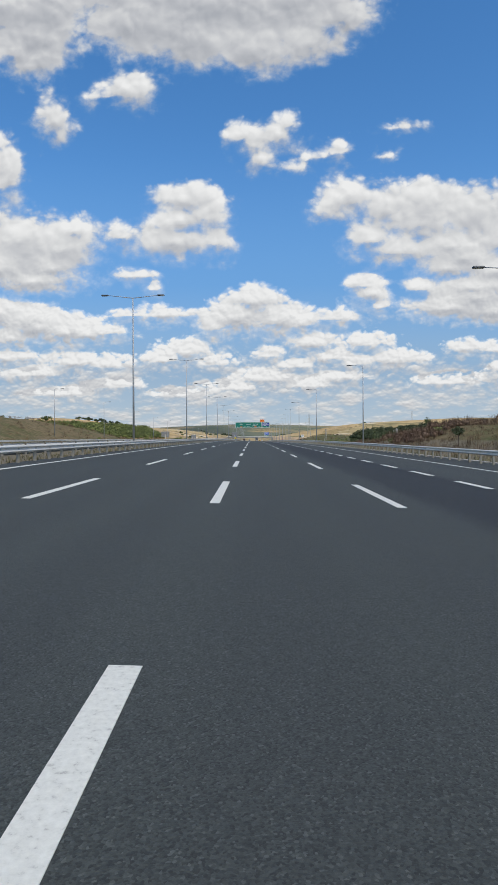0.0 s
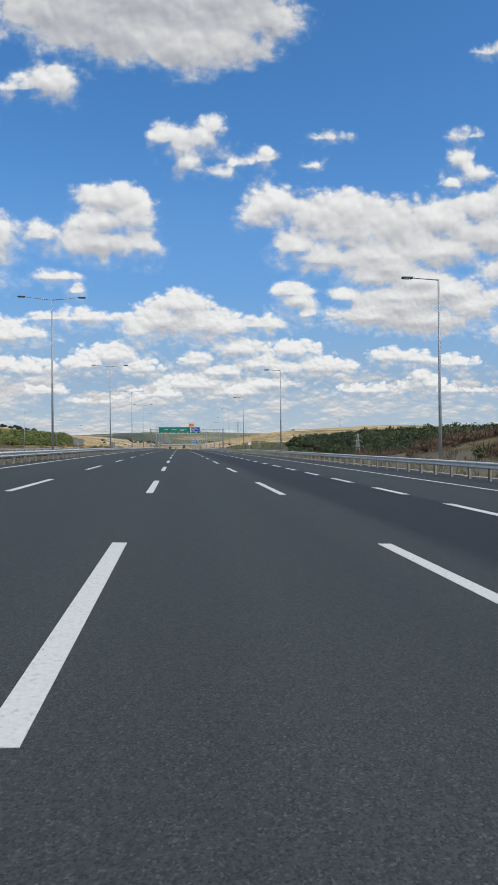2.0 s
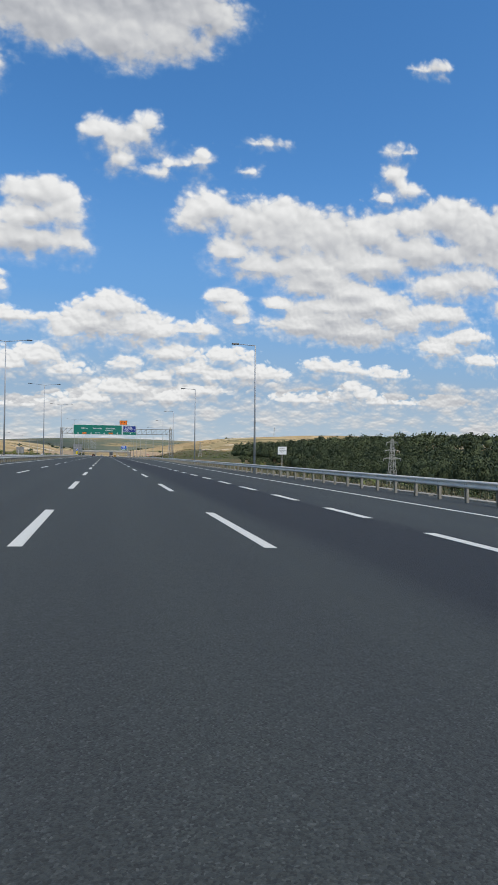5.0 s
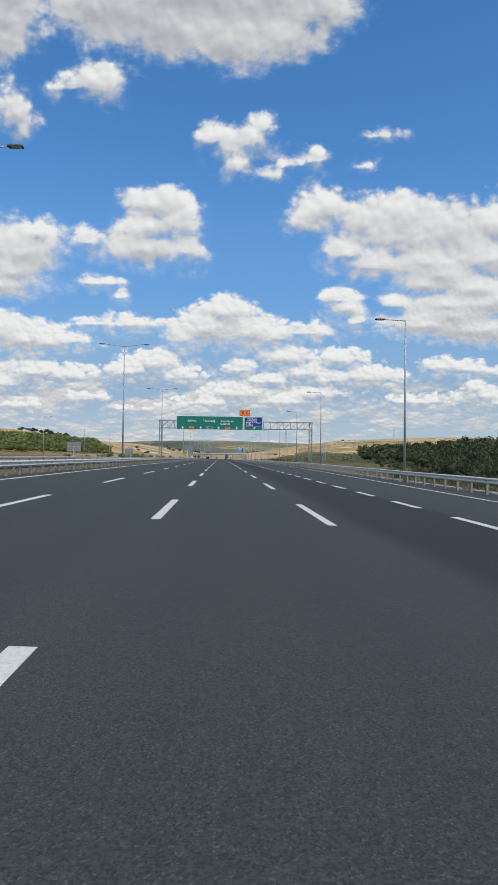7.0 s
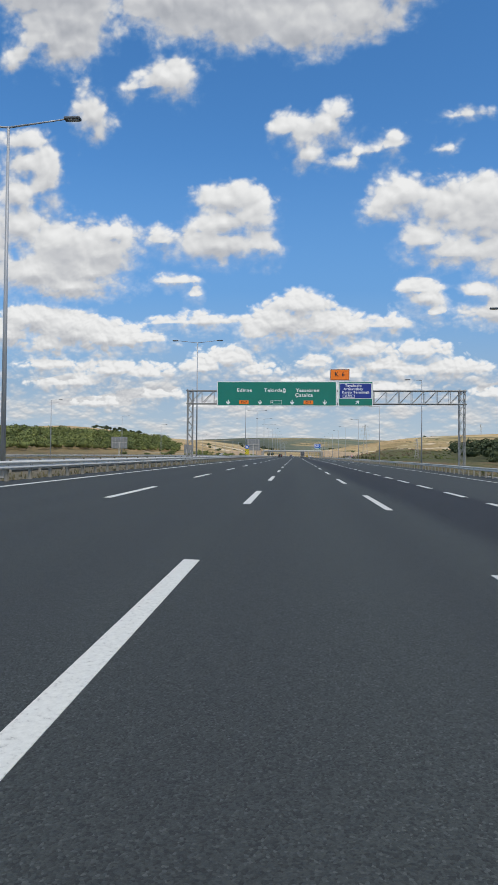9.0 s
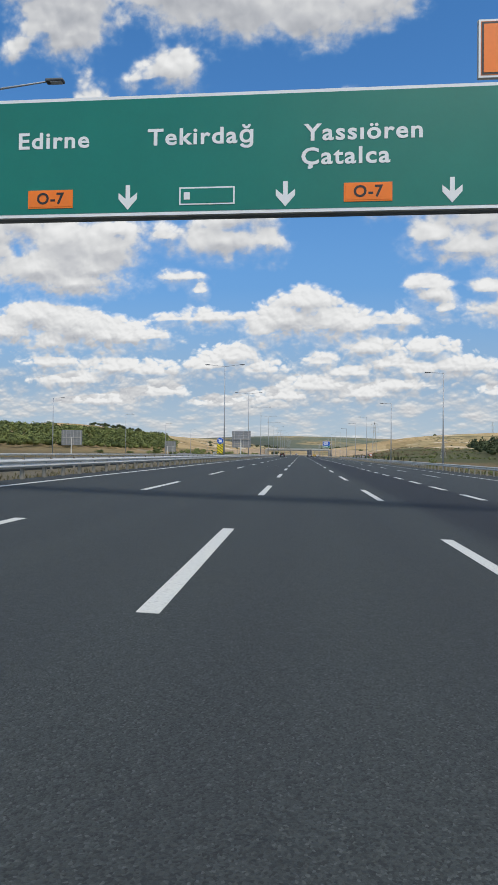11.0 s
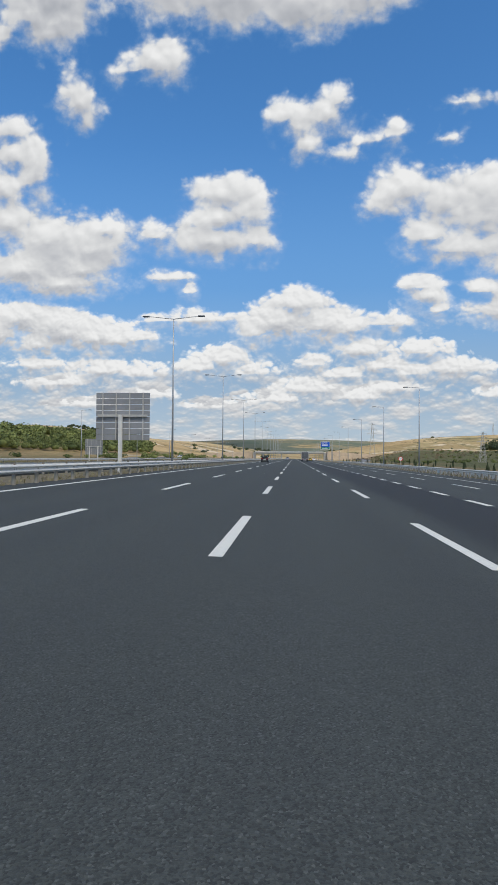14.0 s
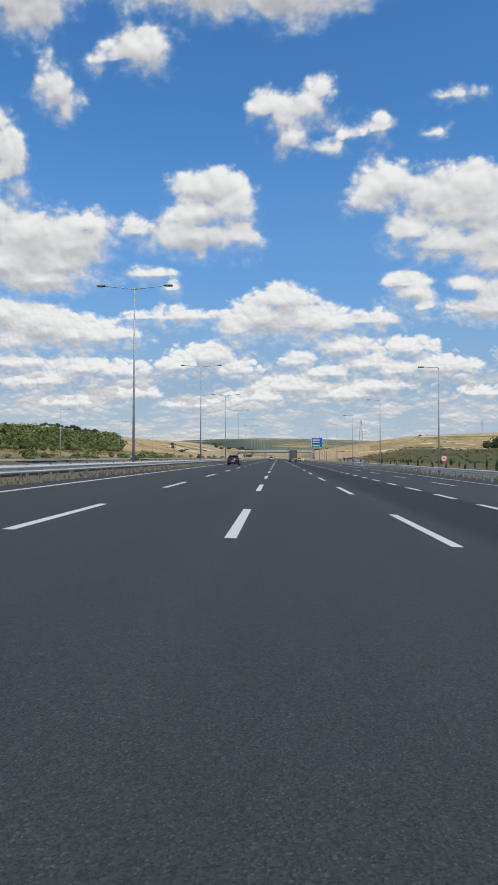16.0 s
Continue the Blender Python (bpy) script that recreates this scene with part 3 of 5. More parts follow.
for px, pz, word in ((-5.15, 8.45, "Edirne"), (-1.75, 8.45, "Tekirdağ"), (1.85, 8.45, "Yassıören"), (1.45, 7.92, "Çatalca")):
    letters(green_sign, word, px + 1.575, pz - 8.075, 0.52, stretch=1.12)
for px in (-6.95, -3.4, 0.15, 3.75):
    arrow(green_sign, px + 1.575, 7.12 - 8.075, 0.56)
shield(green_sign, -5.2 + 1.575, 7.12 - 8.075, 1.05, 0.42, ORANGE, ORANGE)
shield(green_sign, 1.95 + 1.575, 7.12 - 8.075, 1.05, 0.42, ORANGE, ORANGE)
shield(green_sign, -1.6 + 1.575, 7.12 - 8.075, 1.25, 0.40, GREEN, WHITE)
for k in (-4.5, 0, 4.5):
    part("bracket", box(bmesh.new(), k, 0.17, 0, 0.1, 0.24, 2.3), GALV_DULL, green_sign)

exit_sign = sign_panel("exit_sign", "green overhead exit sign with a blue panel of place names", 5.2, 9.0, 6.66, 9.42, 313.4, GREEN)
part("panel_border", box(bmesh.new(), 0, -0.028, 0.32, 3.5, 0.012, 1.72), WHITE, exit_sign)
part("blue_panel", box(bmesh.new(), 0, -0.034, 0.32, 3.4, 0.012, 1.62), BLUE, exit_sign)
for pz, word in ((0.90, "Tayakadın"), (0.53, "Arnavutköy"), (0.16, "Kargo Terminali")):
    ob = letters(exit_sign, word, -0.25 if len(word) < 12 else -0.02, pz, 0.40, -0.044)
part("route_plate", box(bmesh.new(), -0.75, -0.043, -0.26, 1.3, 0.01, 0.32), WHITE, exit_sign)
part("route_plate_face", box(bmesh.new(), -0.75, -0.047, -0.26, 1.22, 0.01, 0.25), BLUE, exit_sign)
letters(exit_sign, "D.020", -0.75, -0.26, 0.27, -0.054)
arrow(exit_sign, 0.2, -0.93, 0.52, 135.0)
part("bracket", box(bmesh.new(), 0, 0.17, 0, 0.1, 0.24, 2.3), GALV_DULL, exit_sign)

number_sign = sign_panel("junction_sign", "orange junction number sign above the gantry with two black characters", 4.28, 6.46, 9.50, 10.80, 313.4, ORANGE, 0.06)
part("outline", box(bmesh.new(), 0, -0.0285, 0, 2.04, 0.004, 1.16), BLACK, number_sign)
part("panel", box(bmesh.new(), 0, -0.033, 0, 1.94, 0.006, 1.06), ORANGE, number_sign)
letters(number_sign, "K", -0.36, 0.02, 0.62, -0.044, BLACK)
letters(number_sign, "6", 0.36, 0.02, 0.62, -0.044, BLACK)
for k in (-0.5, 0.5):
    part("bracket", box(bmesh.new(), k, 0.17, -0.9, 0.08, 0.14, 1.6), GALV_DULL, number_sign)

# the keep-right sign with its striped panel, in the median
SIGN_BLUE = plain("disc_blue", (0.004, 0.085, 0.47), 0.35, 0, 0.05)
YELLOW = plain("sign_yellow", (0.85, 0.68, 0.02), 0.4, 0, 0.05)


def disc(bm, r, y0, y1, z, sides=40):
    tube(bm, (0, y1, z), (0, y0, z), r, r, sides)
    return bm


keep = thing("keep_right_sign", "blue arrow disc over a yellow and black striped panel", "road sign", -10.08, 381.0, 0.3)
part("post", tube(bmesh.new(), (0, 0.06, -0.3), (0, 0.06, 2.95), 0.04), GALV_DULL, keep)
part("rim", disc(bmesh.new(), 0.435, -0.005, 0.02, 2.62), WHITE, keep)
part("disc", disc(bmesh.new(), 0.41, -0.012, 0.0, 2.62), SIGN_BLUE, keep)
shape = [(-0.10, 0.5), (0.10, 0.5), (0.10, 0.0), (0.34, 0.20), (0.34, -0.12), (0, -0.46), (-0.34, -0.12), (-0.34, 0.20), (-0.10, 0.0)]
ca = math.cos(radians(45))
pts = [(0.62 * ca * (px - pz), 2.62 + 0.62 * ca * (px + pz)) for px, pz in shape]
polygon_plate("arrow", pts[::-1], -0.022, 0.008, WHITE, keep)
part("panel", box(bmesh.new(), 0, 0.0, 1.585, 0.84, 0.03, 1.25), BLACK, keep, "black panel with yellow bars")


def cut_polygon(points, z_low, z_high):
    """Clips a polygon of (x, z) points between two heights."""
    for level, s in ((z_low, 1), (z_high, -1)):
        out = []
        for (x0, z0), (x1, z1) in zip(points, points[1:] + points[:1]):
            if s * (z0 - level) >= 0:
                out.append((x0, z0))
            if (z0 - level) * (z1 - level) < 0:
                k = (level - z0) / (z1 - z0)
                out.append((x0 + k * (x1 - x0), level))
        points = out
    return points


for k in range(-2, 6):
    zc = 0.62 + 0.36 * k
    stripe = cut_polygon([(-0.40, zc + 0.62), (-0.40, zc + 0.40), (0.40, zc - 0.22), (0.40, zc)], 0.985, 2.185)
    if len(stripe) > 2:
        polygon_plate("stripe", stripe, -0.023, 0.006, YELLOW, keep)


def sign_back(label, x, y, base, w, z0, z1, posts, rz=0.0):
    """The rear of a sign for the other carriageway: planks, ribs and posts."""
    s = thing("road_sign", label, "road sign", x, y, base, rz, "reversed signs")
    n = max(3, round((z1 - z0) / 0.42))
    for k in range(n):
        h = (z1 - z0) / n
        part("plank", box(bmesh.new(), 0, 0, z0 + h * (k + 0.5), w, 0.03, h - 0.025, 0.006), SIGN_BACK, s)
    m = max(2, round(w))
    for k in range(m):
        part("rib", box(bmesh.new(), -w / 2 + w * (k + 0.5) / m, -0.05, (z0 + z1) / 2, 0.07, 0.07, z1 - z0), GALV_DULL, s)
    part("crossbar", box(bmesh.new(), 0, -0.12, (z0 + z1) / 2 + 0.05, w * 0.92, 0.10, 0.16), GALV_DULL, s)
    for px in posts:
        part("post", box(bmesh.new(), px, -0.26, (z0 + z1) / 4 - 0.2, 0.26, 0.26, (z0 + z1) / 2 + 0.6, 0.02), GALV, s)
    return s


SIGN_BACK = plain("sign_back_zinc", (0.24, 0.245, 0.25), 0.6, 0.2, 0.15, 0.8, dirt=0.3)
sign_back("large grey sign seen from behind on one thick post", -11.8, 427.7, 0.25, 3.88, 2.25, 5.65, (-0.1,))
sign_back("grey sign seen from behind beyond the opposite carriageway", -50.5, 540.0, 0.6, 4.5, 1.2, 5.2, (-1.1, 1.1))
sign_back("wide grey sign seen from behind at the slip road", -66.0, 476.0, 1.2, 6.2, 2.0, 6.4, (0.0,))

# small white notice behind the guard rail
notice = thing("notice_board", "small white notice board on a thin post behind the guard rail", "road sign", 15.1, 185.4, -0.6)
part("post", tube(bmesh.new(), (0, 0.05, -0.4), (0, 0.05, 2.7), 0.035), GALV_DULL, notice)
part("board", box(bmesh.new(), 0, 0, 2.30, 0.76, 0.03, 0.66, 0.01), WHITE, notice)
for zz, ww in ((2.46, 0.46), (2.33, 0.56), (2.20, 0.32)):
    part("bar", box(bmesh.new(), 0, -0.018, zz, ww, 0.01, 0.03), BLACK, notice)

# the far overhead sign on a cantilever
far_sign = thing("cantilever_sign", "blue and green overhead sign on a grey cantilever mast", "road sign", 16.9, 712.0, -0.6)
part("mast", tube(bmesh.new(), (3.4, 0.3, -0.3), (3.4, 0.3, 9.6), 0.22, 0.16, 12), GALV_DULL, far_sign)
part("boom", box(bmesh.new(), 0.4, 0.3, 8.6, 6.2, 0.22, 0.22), GALV_DULL, far_sign)
part("backing", box(bmesh.new(), 0, 0, 8.5, 4.7, 0.08, 4.1), WHITE, far_sign)
part("blue_face", box(bmesh.new(), 0, -0.045, 9.1, 4.5, 0.02, 2.7), SIGN_BLUE, far_sign)
part("green_face", box(bmesh.new(), 0, -0.045, 7.12, 4.5, 0.02, 1.15), GREEN, far_sign)
for zz in (9.9, 9.2, 8.5, 7.1):
    part("bar", box(bmesh.new(), -0.3, -0.06, zz, 3.0, 0.01, 0.28), WHITE, far_sign)

# a speed limit sign on the exit side
RED = plain("sign_red", (0.62, 0.02, 0.02), 0.4, 0, 0.05)
limit = thing("speed_limit_sign", "round white speed limit sign with a red ring", "road sign", 27.5, 545.0, -0.9)
part("post", tube(bmesh.new(), (0, 0.05, -0.6), (0, 0.05, 2.6), 0.04), GALV_DULL, limit)
part("ring", disc(bmesh.new(), 0.56, -0.005, 0.02, 2.2), RED, limit)
part("face", disc(bmesh.new(), 0.42, -0.012, 0.0, 2.2), WHITE, limit)
for k in (-0.14, 0.14):
    part("bar", box(bmesh.new(), k, -0.016, 2.2, 0.16, 0.01, 0.34), BLACK, limit)

# ---- trees and scrub ----
def make_leaves(name, dark, light):
    n = Nodes(name)
    c = n.coords()
    geo = n.add("ShaderNodeNewGeometry")
    r = geo.outputs["Random Per Island"]
    patch = n.math("ADD", n.math("MULTIPLY", n.noise(c, 0.16, 2), 0.7), n.math("MULTIPLY", n.noise(c, 0.03, 2), 0.5))
    k = n.math("ADD", n.math("MULTIPLY", r, 0.24), n.math("MULTIPLY_ADD", patch, 1.5, -0.55))
    col = n.ramp(k, [(0.25, dark), (0.8, light)])
    return n.set(col, 0.75, 0.0, 0.2)


LEAF = make_leaves("oak_leaves", (0.060, 0.080, 0.026), (0.25, 0.28, 0.090))
# darker leaf copy: the right-hand wood's cloud shade is put into the colour
LEAF_DARK = make_leaves("shade_darkened_leaves", (0.032, 0.046, 0.023), (0.100, 0.120, 0.052))
LEAF_DRY = make_leaves("dry_scrub", (0.10, 0.070, 0.045), (0.27, 0.20, 0.12))
LEAF_BROWN = make_leaves("brown_thicket", (0.085, 0.052, 0.036), (0.20, 0.135, 0.090))
STRAW = make_leaves("straw", (0.13, 0.12, 0.065), (0.34, 0.30, 0.18))
BARK = plain("bark", (0.10, 0.075, 0.055), 0.9, 0, 0.3, 6.0)
rng = np.random.default_rng(7)


def crown_template(quads, leaf, lobes=7, flat=0.8):
    """Leaf sprays on the skin of several lobes: corners (quads, 4, 3) of a crown about 1 m in radius that sits on z = 0."""
    cen = rng.normal(0, 0.38, (lobes, 3)) * (1, 1, 0.55)
    cen[:, 2] += 0.95 * flat
    rad = rng.uniform(0.42, 0.66, lobes)
    pick = rng.integers(0, lobes, quads)
    d = rng.normal(0, 1, (quads, 3))
    d[:, 2] = np.where(d[:, 2] < -0.3, -d[:, 2], d[:, 2])
    d /= np.linalg.norm(d, axis=1, keepdims=True)
    p = cen[pick] + d * rad[pick][:, None] * rng.uniform(0.72, 1.08, quads)[:, None]
    nrm = d + rng.normal(0, 0.33, (quads, 3))
    nrm /= np.linalg.norm(nrm, axis=1, keepdims=True)
    t = np.cross(nrm, rng.normal(0, 1, (quads, 3)))
    t /= np.linalg.norm(t, axis=1, keepdims=True)
    b = np.cross(nrm, t)
    s = leaf * rng.uniform(0.6, 1.25, quads)[:, None]
    k = rng.uniform(0.55, 1.0, (quads, 1))
    return np.stack([p - t * s * 0.3 - b * s * k, p + t * s - b * s * 0.3, p + t * s * 0.3 + b * s * k, p - t * s + b * s * 0.3], 1)


def core_template():
    """A dark inner body, so that the sky does not show right through."""
    bm = bmesh.new()
    bmesh.ops.create_icosphere(bm, subdivisions=2, radius=0.80)
    for v in bm.verts:
        v.co *= 1 + 0.42 * noise.noise(v.co * 2.3)
        v.co.z = v.co.z * 0.78 + 0.82
    v = np.array([q.co[:] for q in bm.verts])
    f = np.array([[q.index for q in t.verts] for t in bm.faces])
    bm.free()
    return v, f


CORE_V, CORE_F = core_template()


def woods(name, label, places, templates, material, lift=0.25, core=0.72):
    """One object of many trees. places: rows of x, y, z, radius, height factor."""
    vs, fs, tri, base = [], [], [], 0
    for i, (x, y, z, r, hf) in enumerate(places):
        q = templates[i % len(templates)]
        a = rng.uniform(0, 6.283)
        ca, sa = math.cos(a), math.sin(a)
        m = np.array([[ca * r, sa * r, 0], [-sa * r, ca * r, 0], [0, 0, r * hf]])
        pos = np.array([x, y, z + lift * r])
        v = q.reshape(-1, 3) @ m + pos
        vs.append(v)
        fs.append(np.arange(len(v)).reshape(-1, 4) + base)
        base += len(v)
        if core < 0.1 and i:
            continue
        v = CORE_V @ (m * core) + pos
        vs.append(v)
        tri.append(CORE_F + base)
        base += len(v)
    v = np.concatenate(vs)
    f4, f3 = np.concatenate(fs), np.concatenate(tri)
    me = bpy.data.meshes.new(name)
    me.vertices.add(len(v))
    me.vertices.foreach_set("co", v.astype(np.float32).ravel())
    loops = np.concatenate([f4.ravel(), f3.ravel()])
    me.loops.add(len(loops))
    me.loops.foreach_set("vertex_index", loops.astype(np.int32))
    starts = np.concatenate([np.arange(len(f4)) * 4, len(f4) * 4 + np.arange(len(f3)) * 3])
    me.polygons.add(len(starts))
    me.polygons.foreach_set("loop_start", starts.astype(np.int32))
    me.update(calc_edges=True)
    me.materials.append(material)
    return tagged(new(name, me), label, "woodland", kind="stuff")


def scatter(x0, x1, y0, y1, gap, inside, r0, r1, h0, h1):
    out = []
    for y in np.arange(y0, y1, gap):
        for x in np.arange(x0, x1, gap):
            px, py = x + rng.uniform(-0.5, 0.5) * gap, y + rng.uniform(-0.5, 0.5) * gap
            if inside(px, py):
                out.append((px, py, ground_z(px, py), rng.uniform(r0, r1), rng.uniform(h0, h1)))
    return out


NEAR = [crown_template(520, 0.10, 9) for _ in range(8)]
DEEP = [crown_template(190, 0.12) for _ in range(6)]
FAR = [crown_template(84, 0.165) for _ in range(6)]


def brush_template(stalks):
    """Thin dry stalks that fan out from the ground."""
    a, lean = rng.uniform(0, 6.283, stalks), rng.uniform(0.05, 0.75, stalks)
    foot = np.stack([0.55 * rng.normal(0, 0.6, stalks), 0.55 * rng.normal(0, 0.6, stalks), np.zeros(stalks)], 1)
    way = np.stack([np.cos(a) * lean, np.sin(a) * lean, np.ones(stalks)], 1) * rng.uniform(0.5, 1.25, (stalks, 1))
    side = np.stack([-np.sin(a), np.cos(a), np.zeros(stalks)], 1) * rng.uniform(0.008, 0.022, (stalks, 1))
    mid = foot + way * 0.6
    return np.stack([foot - side * 0.4, mid - side, foot + way, mid + side], 1)


DRY = [brush_template(46) for _ in range(6)]
BUSH = [crown_template(200, 0.13, 6, 0.6) for _ in range(5)]
THICKET = [brush_template(120) for _ in range(6)]

# the wood in the valley and on the slope to the right
def beyond(x, y):
    """The wood's edge runs from the valley up to the far slope."""
    return x > max(92 + 14 * step(190, 130, y), 0.2126 * (y - 148), 0.247 * (y - 258), 0.317 * (y - 440))


near_wood = scatter(98, 172, 140, 520, 4.7, beyond, 1.5, 3.6, 0.8, 1.6)
woods("woodland_edge", "dense dark green oak and pine wood in the valley", [p for p in near_wood if not beyond(p[0] - 22, p[1])], NEAR, LEAF_DARK)
woods("near_woodland", "dark green oaks and pines deeper in the wood", [p for p in near_wood if beyond(p[0] - 22, p[1])], DEEP, LEAF_DARK)
far_wood = scatter(100, 350, 110, 1040, 10.4, lambda x, y: beyond(x, y) and (x > 170 or y > 520), 2.6, 5.2, 0.75, 1.3)
woods("far_woodland", "dark green wood on the far slope", far_wood, FAR, LEAF_DARK)


# the oak wood on the hillside to the left
def left_wood(x, y):
    gap = math.hypot((x + 262) / 26, (y - 1165) / 45) < 1
    return y > wood_front(x) - 130 * step(-150, -190, x) and x < -133 - 0.27 * max(0.0, y - 973) and x > -0.60 * (y - 190) and not gap


left_trees = scatter(-560, -130, 420, 1290, 9.2, left_wood, 3.2, 5.9, 0.65, 1.05)
left_front = [p for p in left_trees if p[1] < wood_front(p[0]) + 90]
woods("woodland_edge", "light green oaks along the foot of the wooded hill", left_front, DEEP, LEAF)
woods("far_woodland", "light green oak wood on the hillside", [p for p in left_trees if p[1] >= wood_front(p[0]) + 90], FAR, LEAF)

# scrub on the banks, the verges and the far slopes
dry_bushes = scatter(18.5, 60, 20, 146, 1.7, lambda x, y: noise.noise((x * 0.12, y * 0.12, 5)) > -0.3 and rng.uniform() < 0.8, 0.45, 1.0, 0.6, 1.1)
dry_bushes += scatter(-76, -44, 50, 320, 2.6, lambda x, y: rng.uniform() < 0.45, 0.5, 1.1, 0.5, 0.9)
dry_bushes += scatter(60, 150, 840, 1060, 6.0, lambda x, y: rng.uniform() < 0.6, 1.2, 2.4, 0.6, 1.0)
woods("dry_scrub", "brown dry brush and thistles on the cut banks", dry_bushes, DRY, LEAF_DRY, 0.0, 0.06)
thicket = scatter(22, 54, 82, 146, 1.75, lambda x, y: noise.noise((x * 0.1, y * 0.1, 9)) > -0.05 - 0.03 * (x - 24), 0.6, 1.35, 0.7, 1.15)
woods("thicket", "reddish brown leafless thicket along the top of the bank", thicket, THICKET, LEAF_BROWN, 0.0, 0.5)
green_bushes = scatter(24, 62, 30, 145, 7.0, lambda x, y: rng.uniform() < 0.18, 0.5, 1.0, 0.8, 1.2)
green_bushes += scatter(60, 200, 600, 1010, 9.0, lambda x, y: not beyond(x, y) and x > 40 + 0.08 * (y - 560) and rng.uniform() < 0.4, 0.8, 1.6, 0.4, 0.7)
green_bushes += scatter(-110, -42, 560, 1010, 11.0, lambda x, y: x > -56 - 0.085 * (y - 100) and rng.uniform() < 0.22, 1.2, 3.0, 0.6, 1.0)
green_bushes += scatter(-75, -44, 190, 330, 6.0, lambda x, y: rng.uniform() < 0.12, 0.6, 1.6, 0.6, 1.0)
green_bushes += scatter(30, 95, 130, 470, 5.0, lambda x, y: rng.uniform() < 0.35, 0.6, 1.7, 0.6, 1.1)
valley_scrub = scatter(50, 106, 205, 520, 4.3, lambda x, y: not beyond(x - 6, y) and x > 30 + 0.11 * (y - 60) and rng.uniform() < 0.75, 0.8, 2.2, 0.7, 1.2)
woods("undergrowth", "dark green undergrowth on the valley floor before the wood", valley_scrub, BUSH, LEAF_DARK, 0.0, 0.6)
woods("scrub", "dull green bushes on the slopes and verges", green_bushes, BUSH, LEAF, 0.0, 0.6)


# hedges and single trees on the far fields
hedge_tree = [crown_template(46, 0.36, 4) for _ in range(4)]
spread = []
for _ in range(5200):
    x, y = rng.uniform(-1500, 1600), rng.uniform(1150, 3500)
    if abs(x) > 30 and noise.noise((x * 0.006, y * 0.0035, 11)) > 0.24 + 0.2 * rng.uniform() and not (-480 < x < -320 and 1500 < y < 1700):
        spread.append((x, y, ground_z(x, y) - 0.3, rng.uniform(2.0, 5.5), rng.uniform(0.55, 0.95)))
woods("hedges", "dark hedges and scattered trees between the far fields", spread, hedge_tree, LEAF_DARK, 0.0)


def make_grass():
    """Tufts of dry grass along both guard rails."""
    v, f = [], []

    def tuft(x, y, z, h):
        for _ in range(6):
            a, lean = rng.uniform(0, 6.28), rng.uniform(0.05, 0.5) * h
            w = rng.uniform(0.012, 0.03)
            k = len(v)
            dx, dy = math.cos(a), math.sin(a)
            v.extend([(x - dy * w, y + dx * w, z), (x + dy * w, y - dx * w, z), (x + dx * lean, y + dy * lean, z + h * rng.uniform(0.7, 1.1))])
            f.append((k, k + 1, k + 2))
    for _ in range(7600):
        y = rng.uniform(-5, 580)
        x = -10.15 - abs(rng.normal(0, 1.6))
        tuft(x, y, ground_z(x, y), rng.uniform(0.05, 0.22))
    for _ in range(3800):
        y = rng.uniform(-5, 580)
        x = right_rail(y) + 1.3 + abs(rng.normal(0, 1.4))
        tuft(x, y, ground_z(x, y), rng.uniform(0.15, 0.6))
    return tagged(mesh_object("grass", v, f, STRAW), "dry yellow grass tufts along the guard rails", "grass", kind="stuff")


make_grass()


def tree(label, trunk_h, r, hf, quads, leaf, material, group=""):
    t = thing("tree", label, "tree", group=group)
    bm = bmesh.new()
    tube(bm, (0, 0, -0.3), (0.05, 0.02, trunk_h), 0.09 * r, 0.05 * r, 7)
    for a in (0.4, 1.7, 2.9, 4.2, 5.3):
        tube(bm, (0.05, 0.02, trunk_h * 0.85), (0.55 * r * math.cos(a), 0.55 * r * math.sin(a), trunk_h + r * hf * 0.7), 0.04 * r, 0.015 * r, 5)
    part("trunk", bm, BARK, t)
    q = (crown_template(quads, leaf) * (r, r, r * hf) + (0, 0, trunk_h * 0.8)).reshape(-1, 3)
    mesh_object("crown", q.tolist(), np.arange(len(q)).reshape(-1, 4).tolist(), material, t)
    return t


# single trees: one on the cut bank, a row on the skyline
lone = tree("small dark tree with an open crown on the bank", 1.35, 0.72, 1.0, 420, 0.13, LEAF_DARK)
lone.matrix_basis = pose(21.6, 65.2, ground_z(21.6, 65.2) - 0.1)
lone = tree("spindly grey-green young tree among the thicket", 1.5, 0.8, 0.9, 260, 0.13, LEAF)
lone.matrix_basis = pose(30.0, 105.5, ground_z(30.0, 105.5) - 0.3)
ridge_tree = tree("round dark tree standing alone on the hill's skyline", 0.8, 7.2, 0.8, 420, 0.22, LEAF_DARK, "skyline trees")
for i, (x, y, s) in enumerate(((-452, 1625, 1.0), (-424, 1618, 1.15), (-404, 1622, 0.9), (-386, 1612, 1.35), (-366, 1615, 0.85), (-348, 1606, 1.0))):
    m = pose(x, y, ground_z(x, y) - 2.6 * s, 0, 0, 50 * i)
    if i:
        copy_thing(ridge_tree, m).scale = (s, s, s)
    else:
        ridge_tree.matrix_basis = m
sapling = tree("slim dark green sapling planted in a row beside the slip road", 0.3, 0.26, 4.4, 110, 0.24, LEAF_DARK, "saplings")
k = 0
